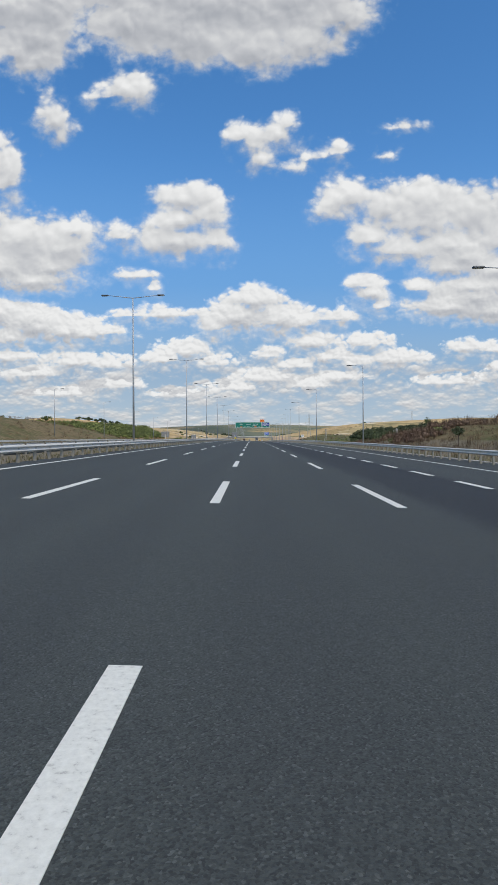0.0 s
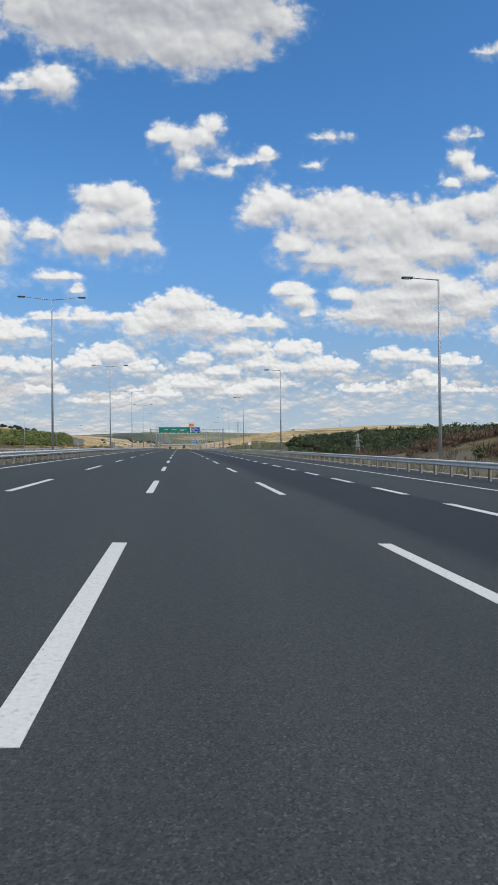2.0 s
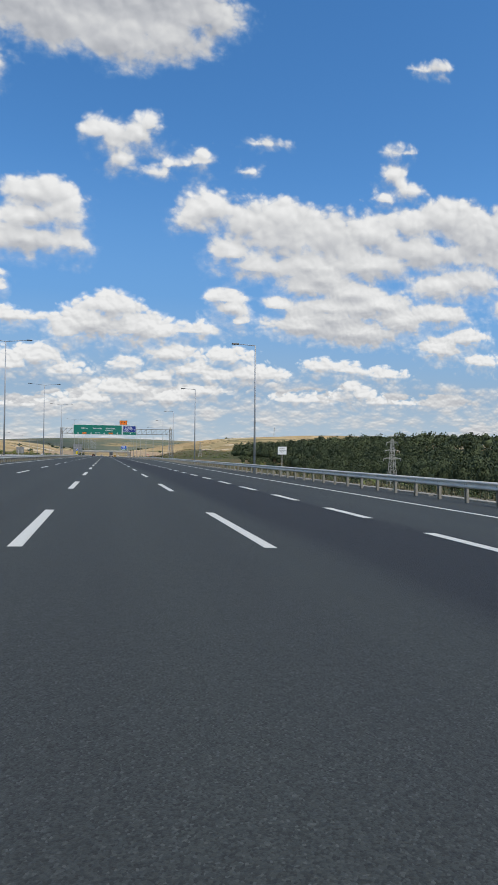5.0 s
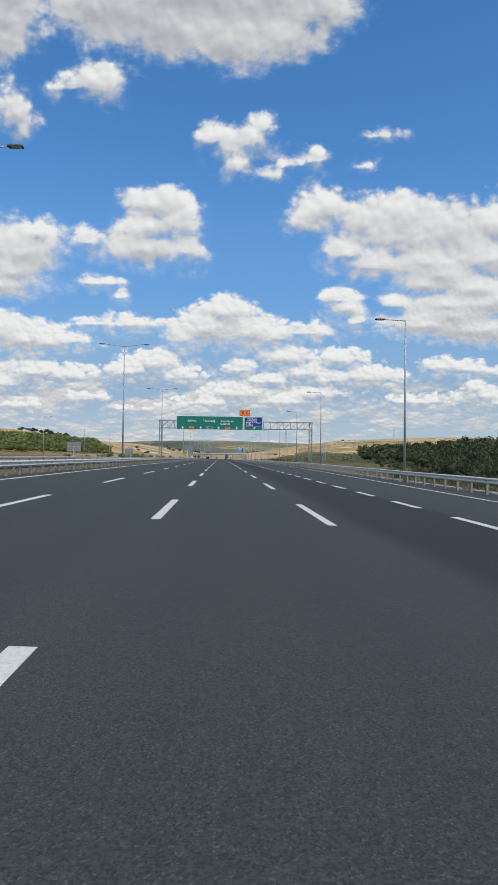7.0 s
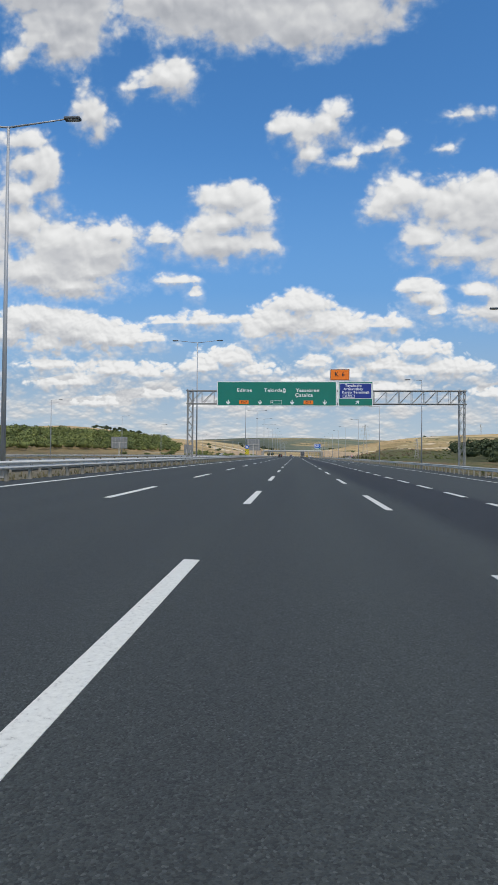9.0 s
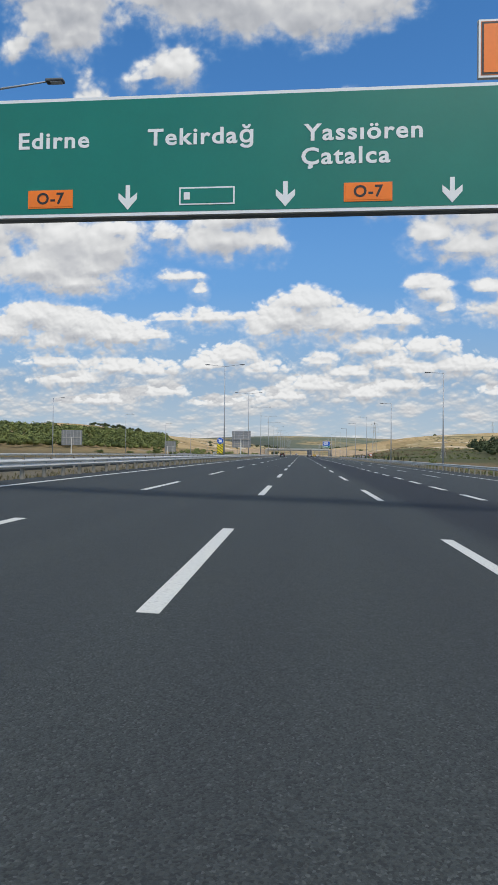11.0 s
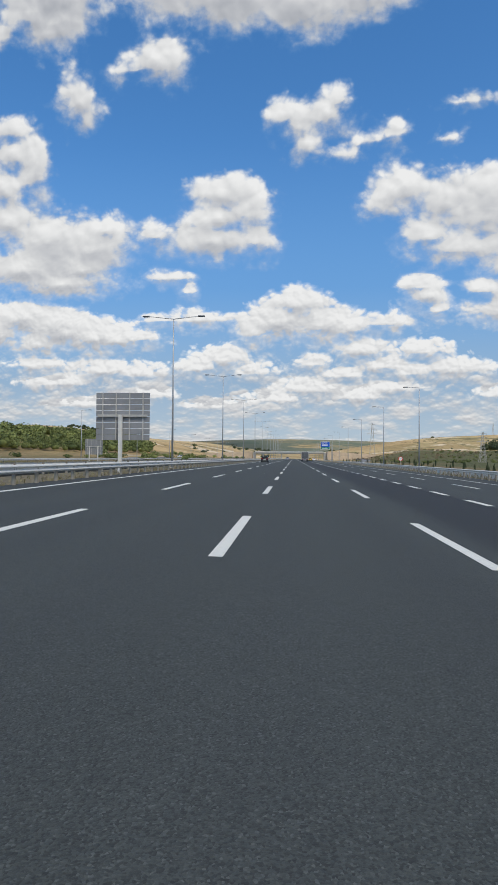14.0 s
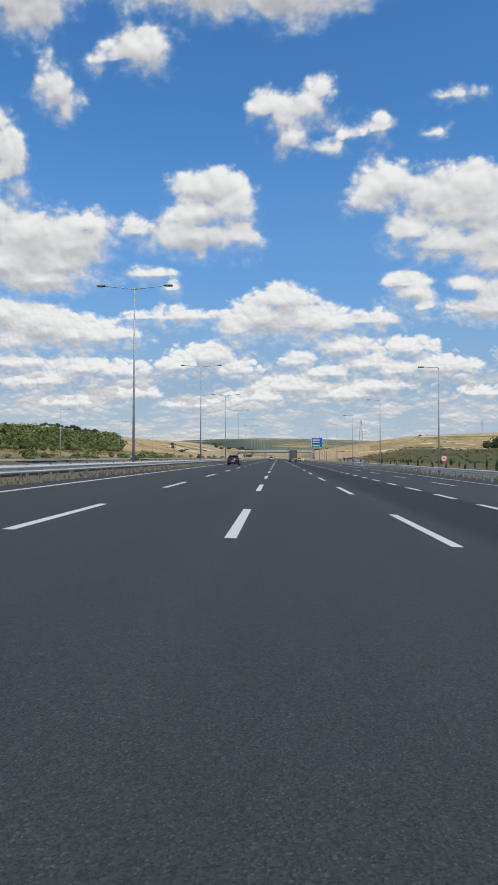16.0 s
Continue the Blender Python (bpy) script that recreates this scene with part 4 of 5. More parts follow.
for row, (x0, dx) in enumerate(((24.5, 0.0), (31.0, 0.04))):
    for i in range(26):
        y = 455 + 9.5 * i + 3 * row + rng.uniform(-1.2, 1.2)
        x = x0 + dx * (y - 455) + rng.uniform(-0.6, 0.6)
        m = pose(x, y, ground_z(x, y), 0, 0, rng.uniform(0, 360))
        if k:
            s = rng.uniform(0.55, 1.1)
            copy_thing(sapling, m).scale = (s, s, s)
        else:
            sapling.matrix_basis = m
        k += 1

# ---- the overpass, pylons, slip roads and fences ----
def make_bridge():
    b = thing("overpass", "pale concrete road bridge across the motorway", "bridge", -4.0, 1085.0, 0)
    bm = bmesh.new()
    box(bm, 0, 0, 7.1, 78, 11.0, 0.9, 0.05)
    part("deck", bm, CONCRETE, b)
    for s in (-1, 1):
        part("parapet", box(bmesh.new(), 0, s * 5.4, 7.95, 78, 0.35, 0.9, 0.03), PALE, b)
    for k in range(6):
        part("girder", box(bmesh.new(), 0, -4.4 + 1.76 * k, 6.2, 76, 0.5, 1.0), CONCRETE, b)
    for px in (-29.5, -9.0, 21.5):
        for py in (-3.2, 3.2):
            part("pier", tube(bmesh.new(), (px, py, -0.5), (px, py, 5.2), 0.55, 0.55, 16), CONCRETE, b)
        part("pier_cap", box(bmesh.new(), px, 0, 5.45, 1.3, 9.6, 0.6, 0.03), CONCRETE, b)
    for s in (-1, 1):
        part("abutment", box(bmesh.new(), s * 40, 0, 3.2, 4, 11.4, 8.0, 0.05), CONCRETE, b)
    return b


PALE = plain("pale_concrete", (0.62, 0.61, 0.58), 0.85, 0, 0.12, 0.5, 0.2, 30)
make_bridge()

# the earth ramps that carry the bridge
for side in (-1, 1):
    xs = [side * d + (-4 if side < 0 else -4) for d in (41, 60, 90, 130, 180)]
    hs = [8.2, 7.6, 5.6, 3.0, -0.5]
    v = []
    for x, h in zip(xs, hs):
        zb = -2.0
        v += [(x, 1085 - 8 - 1.6 * max(h, 0), zb), (x, 1085 - 6, h), (x, 1085 + 6, h), (x, 1085 + 8 + 1.6 * max(h, 0), zb)]
    f = [(4 * i + j, 4 * i + j + 1, 4 * i + j + 5, 4 * i + j + 4) for i in range(4) for j in range(3)] + [(0, 1, 2, 3)]
    tagged(mesh_object("embankment", v, f, plain("bare_earth", (0.36, 0.27, 0.17), 0.95, 0, 0.25, 0.3, 0.4, 3), None, True),
           "bare brown earth ramp beside the overpass", "embankment", kind="structure")


def pylon(label, x, y, z, h, base):
    p = thing("pylon", label, "pylon", x, y, z)
    levels = 9

    def half(t):
        return base * (1 - 0.86 * t ** 0.75) / 2
    for sx, sy in ((-1, -1), (1, -1), (1, 1), (-1, 1)):
        bm = bmesh.new()
        for k in range(levels):
            a, b = k / levels, (k + 1) / levels
            tube(bm, (sx * half(a), sy * half(a), h * a), (sx * half(b), sy * half(b), h * b), 0.011 * base + 0.03, sides=5)
        part("leg", bm, GALV_DULL, p)
    bm = bmesh.new()
    for k in range(levels):
        a, b = k / levels, (k + 1) / levels
        for (ax, ay), (bx, by) in (((-1, -1), (1, -1)), ((1, -1), (1, 1)), ((1, 1), (-1, 1)), ((-1, 1), (-1, -1))):
            tube(bm, (ax * half(a), ay * half(a), h * a), (bx * half(b), by * half(b), h * b), 0.006 * base + 0.015, sides=4)
            tube(bm, (bx * half(a), by * half(a), h * a), (ax * half(b), ay * half(b), h * b), 0.006 * base + 0.015, sides=4)
    part("bracing", bm, GALV_DULL, p)
    for t in (0.70, 0.82, 0.94):
        w = base * (0.75 - 0.25 * (t - 0.7) / 0.24)
        bm = bmesh.new()
        for s in (-1, 1):
            tube(bm, (0, 0, h * t + 0.03 * h), (s * w, 0, h * t), 0.008 * base + 0.02, sides=4)
            tube(bm, (0, 0, h * t), (s * w, 0, h * t), 0.008 * base + 0.02, sides=4)
            tube(bm, (s * w, 0, h * t), (s * w, 0, h * t - 0.04 * h), 0.012 * base + 0.02, sides=5)
        part("crossarm", bm, GALV_DULL, p)
    return p


pylon("small grey lattice pylon rising from the valley beside the wood", 59.5, 256, -9.0, 14.0, 2.6)
pylon("tall grey lattice pylon on the far slope", 132, 1440, ground_z(132, 1440) - 0.5, 62, 11)
pylon("grey lattice pylon on the skyline", 560, 2180, ground_z(560, 2180) - 0.5, 34, 7)
pylon("grey lattice pylon beside the slip road", 76, 640, ground_z(76, 640) - 0.5, 13, 3)

# the fence posts and channel beyond the exit lane
channel_v, channel_f = sweep_y([(20.6, -1.0), (20.6, 0.15), (20.85, 0.15), (20.85, -1.0)], 405, 640, True)
tagged(mesh_object("retaining_wall", channel_v, channel_f, PALE), "low pale concrete wall behind the exit lane's guard rail", "wall", kind="structure")


def slip_road(label, centre, width, y0, y1, lift):
    ys = np.arange(y0, y1, 8.0)
    v = []
    for y in ys:
        x = centre(y)
        zc = max(ground_z(x - width / 2, y), ground_z(x, y), ground_z(x + width / 2, y)) + lift
        v += [(x - width / 2, y, zc), (x + width / 2, y, zc), (x + width / 2, y, zc - 0.8), (x - width / 2, y, zc - 0.8)]
    f = [(4 * i + j, 4 * i + (j + 1) % 4, 4 * i + 4 + (j + 1) % 4, 4 * i + 4 + j) for i in range(len(ys) - 1) for j in range(4)]
    return tagged(mesh_object("slip_road", v, f, GREY_ROAD), label, "road", kind="structure")


GREY_ROAD = plain("old_asphalt", (0.16, 0.16, 0.155), 0.85, 0, 0.15, 0.5, 0.2, 30)
slip_road("pale grey winding slip road between dry verges", lambda y: -47 - 16 * math.sin((y - 560) / 95.0) - 0.05 * (y - 560), 8.0, 560, 1000, 0.25)
slip_road("pale grey slip road climbing away from the exit", lambda y: 24 + 40 * step(560, 980, y) ** 1.2, 7.0, 560, 1000, 0.25)

# ---- vehicles ----
CAR_BLACK = plain("black_car_paint", (0.012, 0.012, 0.014), 0.25, 0.1, 0.1, 1.0)
CAR_WHITE = plain("white_car_paint", (0.78, 0.78, 0.77), 0.3, 0.0, 0.05, 1.0)
CAR_SILVER = plain("silver_car_paint", (0.45, 0.46, 0.48), 0.3, 0.5, 0.05, 1.0)
CAR_YELLOW = plain("yellow_car_paint", (0.62, 0.42, 0.03), 0.35, 0.0, 0.05, 1.0)
TYRE = plain("tyre_rubber", (0.018, 0.018, 0.018), 0.85, 0, 0.2, 5)
RIM = plain("alloy_rim", (0.35, 0.36, 0.37), 0.35, 0.8, 0.1, 5)
TAIL = plain("tail_lamp_red", (0.42, 0.01, 0.01), 0.2, 0, 0.1, 5)
TRIM = plain("black_plastic_trim", (0.02, 0.02, 0.022), 0.6, 0, 0.1, 5)
DOOR_GREY = plain("dark_trailer_door", (0.09, 0.095, 0.10), 0.6, 0, 0.2, 0.8, dirt=0.4)
TARP = plain("grey_trailer_skin", (0.30, 0.31, 0.32), 0.7, 0, 0.15, 0.8, dirt=0.4)


def dark_glass():
    n = Nodes("tinted_glass")
    n.bsdf.inputs["Transmission Weight"].default_value = 0.15
    return n.set((0.012, 0.015, 0.018), 0.06, 0.0, 0.6)


TINT = dark_glass()


def loft(name, rings, material, parent, label=""):
    """A closed body through rings of points, one ring after the other along y."""
    n = len(rings[0])
    v = [p for r in rings for p in r]
    f = [(i * n + j, i * n + (j + 1) % n, (i + 1) * n + (j + 1) % n, (i + 1) * n + j) for i in range(len(rings) - 1) for j in range(n)]
    f += [tuple(range(n - 1, -1, -1)), tuple(range((len(rings) - 1) * n, len(rings) * n))]
    return mesh_object(name, v, f, material, parent, True, label)


def wheel(parent, x, y, r, w):
    s = 1 if x > 0 else -1
    t = part("tyre", tube(bmesh.new(), (x - s * w / 2, y, r), (x + s * w / 2, y, r), r, r, 20), TYRE, parent)
    part("rim", tube(bmesh.new(), (x + s * w * 0.4, y, r), (x + s * (w / 2 + 0.01), y, r), r * 0.62, r * 0.58, 14), RIM, t)


def car(label, x, y, paint, length=4.26, width=1.79, height=1.46, rz=0.0, base=None):
    """A hatchback whose rear looks to -y."""
    c = thing("car", label, "car", x, y, lane_z(x) if base is None else base, rz)
    L, W = length, width / 2
    body = []
    for t, bot, top, wide in ((0.0, 0.42, 0.78, 0.86), (0.015, 0.28, 0.92, 0.95), (0.06, 0.22, 0.97, 0.99), (0.3, 0.20, 0.94, 1.0), (0.6, 0.20, 0.92, 1.0),
                              (0.72, 0.20, 0.90, 0.99), (0.92, 0.22, 0.72, 0.95), (0.985, 0.28, 0.62, 0.86), (1.0, 0.36, 0.54, 0.78)):
        yy, ww = t * L, wide * W
        body.append([(-ww * 0.93, yy, bot), (-ww, yy, bot + 0.18), (-ww, yy, top - 0.16), (-ww * 0.9, yy, top), (ww * 0.9, yy, top), (ww, yy, top - 0.16), (ww, yy, bot + 0.18), (ww * 0.93, yy, bot)])
    loft("body", body, paint, c)
    cabin = []
    for t, h in ((0.03, 0.93), (0.10, height - 0.10), (0.16, height - 0.01), (0.42, height), (0.55, height - 0.06), (0.72, 0.91)):
        up = (h - 0.90) / (height - 0.90)
        wb, wt = W * 0.93, W * (0.93 - 0.24 * up)
        cabin.append([(-wb, t * L, 0.90), (-wt, t * L, h), (wt, t * L, h), (wb, t * L, 0.90)])
    loft("cabin", cabin, paint, c)
    rear = [(-0.60, 0.985), (0.60, 0.985), (0.52, height - 0.16), (-0.52, height - 0.16)]
    v = [(px, 0.03 * L + 0.07 * L * (pz - 0.93) / (height - 1.03) - 0.02, pz) for px, pz in rear] + [(px, 0.03 * L + 0.07 * L * (pz - 0.93) / (height - 1.03) + 0.02, pz) for px, pz in rear]
    mesh_object("rear_window", v, [(0, 1, 2, 3), (4, 7, 6, 5), (0, 4, 5, 1), (1, 5, 6, 2), (2, 6, 7, 3), (3, 7, 4, 0)], TINT, c)
    for s in (-1, 1):
        for t0, t1 in ((0.16, 0.36), (0.38, 0.57)):
            v = []
            for off in (0.012, -0.02):
                for t, z in ((t0, 0.97), (t1, 0.97), (t1 - (0.05 if t1 > 0.5 else 0), height - 0.14), (t0 + 0.01, height - 0.14)):
                    up = (z - 0.90) / (height - 0.90)
                    v.append((s * (W * (0.93 - 0.24 * up) + off), t * L, z))
            mesh_object("side_window", v, [(0, 1, 2, 3), (4, 7, 6, 5), (0, 4, 5, 1), (1, 5, 6, 2), (2, 6, 7, 3), (3, 7, 4, 0)], TINT, c)
        part("tail_light", box(bmesh.new(), s * 0.62, 0.03, 0.84, 0.34, 0.08, 0.13, 0.02), TAIL, c, "red tail light")
        part("wing_mirror", box(bmesh.new(), s * (W + 0.09), 0.62 * L, 0.98, 0.18, 0.09, 0.12, 0.03), paint, c)
        wheel(c, s * (W - 0.10), 0.18 * L, 0.315, 0.21)
        wheel(c, s * (W - 0.10), 0.79 * L, 0.315, 0.21)
    part("bumper", box(bmesh.new(), 0, 0.02, 0.40, width * 0.9, 0.12, 0.2, 0.04), TRIM, c)
    part("number_plate", box(bmesh.new(), 0, -0.045, 0.60, 0.52, 0.015, 0.11), WHITE, c, "white number plate")
    part("spoiler", box(bmesh.new(), 0, 0.085 * L, height - 0.05, 1.1, 0.28, 0.04, 0.015), paint, c)
    return c


car("black hatchback with tinted windows ahead on the motorway", -6.5, 532, CAR_BLACK)
car("silver pick-up sized car ahead on the motorway", -2.6, 690, CAR_SILVER, 4.6, 1.85, 1.7)
car("yellow car near the exit lane", 9.0, 705, CAR_YELLOW, 4.3, 1.8, 1.6)
car("white car on the slip road", -46.0, 640, CAR_WHITE, 4.3, 1.8, 1.5, 25, ground_z(-46, 640) + 0.5)
car("white car far ahead beyond the exit", 12.6, 760, CAR_WHITE, 4.3, 1.8, 1.5)


def truck(label, x, y):
    t = thing("truck", label, "truck", x, y, lane_z(x))
    part("trailer", box(bmesh.new(), 0, 6.6, 2.55, 2.5, 13.2, 2.75, 0.04), TARP, t)
    for s in (-1, 1):
        part("rear_door", box(bmesh.new(), s * 0.61, -0.03, 2.55, 1.16, 0.06, 2.55, 0.02), DOOR_GREY, t, "dark grey rear door")
        part("tail_light", box(bmesh.new(), s * 0.95, -0.05, 0.98, 0.4, 0.08, 0.14, 0.02), TAIL, t, "red tail light")
        part("mud_flap", box(bmesh.new(), s * 0.95, 1.7, 0.55, 0.5, 0.03, 0.55), TRIM, t)
        for yy in (2.4, 3.7, 5.0, 11.8, 15.6):
            wheel(t, s * 1.02, yy, 0.5, 0.36)
    part("underrun_bar", box(bmesh.new(), 0, 0.1, 0.62, 2.4, 0.12, 0.14, 0.02), GALV_DULL, t)
    part("chassis", box(bmesh.new(), 0, 8.0, 0.98, 0.9, 15.5, 0.22), TRIM, t)
    part("cab", box(bmesh.new(), 0, 15.2, 2.1, 2.45, 2.1, 2.9, 0.12), CAR_WHITE, t)
    part("number_plate", box(bmesh.new(), 0, -0.06, 0.8, 0.52, 0.015, 0.11), WHITE, t)
    return t


truck("grey box trailer truck far ahead on the motorway", 5.0, 640)

# ---- lay everything on the motorway's long crest ----
def settle():
    def bend(ob, y0):
        co = np.empty(len(ob.data.vertices) * 3, np.float32)
        ob.data.vertices.foreach_get("co", co)
        p = co.reshape(-1, 3)
        y = p[:, 1] + y0
        p[:, 2] += -0.5 * 1.43e-5 * np.maximum(0, 440 - y) ** 2 - 0.5 * 2.22e-5 * np.maximum(0, 175 - y) ** 2
        ob.data.vertices.foreach_set("co", p.ravel())
        ob.data.update()

    for ob in [o for o in scene.objects if o.parent is None and o.type in ("MESH", "EMPTY")]:
        long = ob.type == "MESH" or ob.name.startswith("guard_rail")
        if not long:
            ob.location.z += crest(ob.location.y)
            continue
        if ob.type == "MESH":
            bend(ob, ob.location.y)
        for c in ob.children:
            if c.data.users > 1:
                y = ob.location.y + c.location.y
                c.location.z += crest(y)
                if c.name.startswith("lane_dash"):
                    c.rotation_euler.x = crest(y + 0.5) - crest(y - 0.5)
            else:
                bend(c, ob.location.y + c.location.y)


settle()

# ---- the clouds: a far backdrop at the clouds' own height ----
PUFFS = []


def cloud(*puffs):
    """Puffs of one cloud: sideways and upward slope of its middle as seen from the start, and half its width and height."""
    PUFFS.extend(puffs)


cloud((-0.344, 0.642, 0.068, 0.067), (-0.362, 0.691, 0.108, 0.054), (-0.173, 0.667, 0.099, 0.054), (-0.092, 0.640, 0.090, 0.049), (0.007, 0.626, 0.081, 0.046), (0.092, 0.634, 0.063, 0.037), (0.151, 0.674, 0.063, 0.034), (-0.038, 0.697, 0.224, 0.053), (-0.127, 0.756, 0.314, 0.062))
cloud((-0.196, 0.556, 0.043, 0.032), (-0.235, 0.550, 0.034, 0.012), (-0.169, 0.560, 0.023, 0.029))
cloud((-0.316, 0.512, 0.034, 0.036), (-0.332, 0.526, 0.020, 0.020))
cloud((-0.387, 0.427, 0.025, 0.054))
cloud((-0.366, 0.301, 0.054, 0.056), (-0.302, 0.310, 0.052, 0.047), (-0.266, 0.319, 0.025, 0.034), (-0.348, 0.256, 0.082, 0.022))
cloud((-0.103, 0.385, 0.056, 0.030), (-0.114, 0.349, 0.051, 0.025), (-0.065, 0.360, 0.034, 0.034), (-0.053, 0.317, 0.031, 0.032), (-0.126, 0.318, 0.076, 0.031), (-0.207, 0.327, 0.029, 0.022))
cloud((-0.185, 0.264, 0.031, 0.011))
cloud((-0.156, 0.243, 0.011, 0.014))
cloud((0.006, 0.474, 0.040, 0.034), (-0.016, 0.487, 0.022, 0.021), (0.049, 0.485, 0.032, 0.029), (0.060, 0.506, 0.012, 0.015), (0.015, 0.447, 0.025, 0.015))
cloud((0.069, 0.433, 0.027, 0.014), (0.105, 0.451, 0.018, 0.011), (0.145, 0.461, 0.020, 0.018))
cloud((0.249, 0.501, 0.027, 0.009), (0.229, 0.493, 0.009, 0.007), (0.213, 0.450, 0.012, 0.007))
cloud((0.159, 0.383, 0.054, 0.034), (0.123, 0.368, 0.027, 0.022))
cloud((0.196, 0.234, 0.025, 0.020), (0.205, 0.212, 0.023, 0.014), (0.184, 0.248, 0.015, 0.010))
cloud((0.005, 0.222, 0.045, 0.026), (-0.022, 0.195, 0.058, 0.031), (0.043, 0.190, 0.049, 0.034), (-0.059, 0.180, 0.025, 0.023), (0.081, 0.186, 0.031, 0.022), (0.131, 0.194, 0.040, 0.015))
cloud((-0.140, 0.201, 0.045, 0.014), (-0.199, 0.201, 0.027, 0.010))
cloud((-0.358, 0.193, 0.054, 0.029), (-0.294, 0.174, 0.054, 0.026), (-0.231, 0.174, 0.036, 0.015), (-0.385, 0.164, 0.036, 0.022))
cloud((-0.286, 0.125, 0.050, 0.017), (-0.231, 0.120, 0.036, 0.014))
cloud((-0.104, 0.142, 0.041, 0.019), (-0.141, 0.128, 0.041, 0.015), (-0.064, 0.123, 0.032, 0.012))
cloud((0.095, 0.154, 0.041, 0.019), (0.031, 0.136, 0.027, 0.013), (0.131, 0.131, 0.036, 0.013))
cloud((0.185, 0.153, 0.041, 0.019), (0.230, 0.126, 0.054, 0.017), (0.167, 0.122, 0.036, 0.012))
cloud((0.031, 0.098, 0.054, 0.014), (-0.023, 0.082, 0.045, 0.011), (0.094, 0.086, 0.050, 0.013), (0.149, 0.099, 0.041, 0.013), (0.068, 0.118, 0.036, 0.011))
cloud((-0.349, 0.107, 0.060, 0.014), (-0.295, 0.075, 0.054, 0.010), (-0.385, 0.134, 0.045, 0.013), (-0.222, 0.088, 0.045, 0.011), (0.302, 0.090, 0.045, 0.012), (-0.114, 0.074, 0.054, 0.006))
cloud((0.214, 0.366, 0.052, 0.044), (0.280, 0.370, 0.067, 0.044), (0.192, 0.319, 0.044, 0.027), (0.233, 0.300, 0.066, 0.022), (0.352, 0.360, 0.059, 0.049), (0.319, 0.309, 0.078, 0.026), (0.429, 0.366, 0.061, 0.040))
cloud((0.498, 0.388, 0.063, 0.031), (0.581, 0.406, 0.076, 0.041), (0.627, 0.372, 0.066, 0.055), (0.520, 0.344, 0.096, 0.033), (0.447, 0.320, 0.062, 0.023))
cloud((0.319, 0.273, 0.063, 0.025), (0.397, 0.269, 0.071, 0.025), (0.271, 0.241, 0.029, 0.017), (0.319, 0.209, 0.078, 0.022), (0.408, 0.204, 0.092, 0.024), (0.489, 0.227, 0.063, 0.027), (0.448, 0.253, 0.051, 0.017), (0.358, 0.243, 0.076, 0.021))
cloud((0.42, 0.315, 0.075, 0.030), (0.42, 0.245, 0.080, 0.028), (0.275, 0.345, 0.060, 0.035), (0.34, 0.290, 0.080, 0.030), (0.36, 0.225, 0.090, 0.025))
cloud((0.562, 0.289, 0.065, 0.027), (0.627, 0.303, 0.055, 0.033), (0.562, 0.240, 0.065, 0.023))
cloud((0.188, 0.232, 0.026, 0.024), (0.170, 0.249, 0.012, 0.010))
cloud((0.466, 0.509, 0.018, 0.012), (0.493, 0.514, 0.012, 0.010), (0.463, 0.472, 0.020, 0.025), (0.492, 0.450, 0.028, 0.018), (0.455, 0.431, 0.018, 0.012))
cloud((0.538, 0.656, 0.025, 0.014), (0.515, 0.649, 0.021, 0.007))
cloud((0.349, 0.145, 0.039, 0.014), (0.398, 0.141, 0.040, 0.011), (0.562, 0.182, 0.048, 0.022), (0.610, 0.204, 0.044, 0.020), (0.638, 0.164, 0.033, 0.016))
cloud((0.458, 0.135, 0.037, 0.012), (0.413, 0.101, 0.024, 0.014), (0.398, 0.112, 0.016, 0.016), (0.448, 0.090, 0.051, 0.008))
cloud((0.738, 0.381, 0.128, 0.068), (0.823, 0.486, 0.083, 0.039), (0.761, 0.272, 0.106, 0.040))
cloud((-0.426, 0.477, 0.038, 0.021), (-0.420, 0.444, 0.042, 0.029), (-0.404, 0.406, 0.028, 0.019), (-0.442, 0.399, 0.036, 0.038), (-0.435, 0.349, 0.045, 0.040))
cloud((-0.372, 0.321, 0.053, 0.038), (-0.407, 0.278, 0.080, 0.029), (-0.318, 0.277, 0.061, 0.029), (-0.284, 0.337, 0.033, 0.022), (-0.301, 0.309, 0.047, 0.029), (-0.516, 0.333, 0.072, 0.084))
cloud((-0.424, 0.597, 0.029, 0.020), (-0.380, 0.624, 0.054, 0.024), (-0.347, 0.609, 0.020, 0.013))
cloud((-0.415, 0.205, 0.053, 0.029), (-0.459, 0.181, 0.054, 0.024), (-0.343, 0.182, 0.061, 0.022), (-0.264, 0.171, 0.035, 0.017))


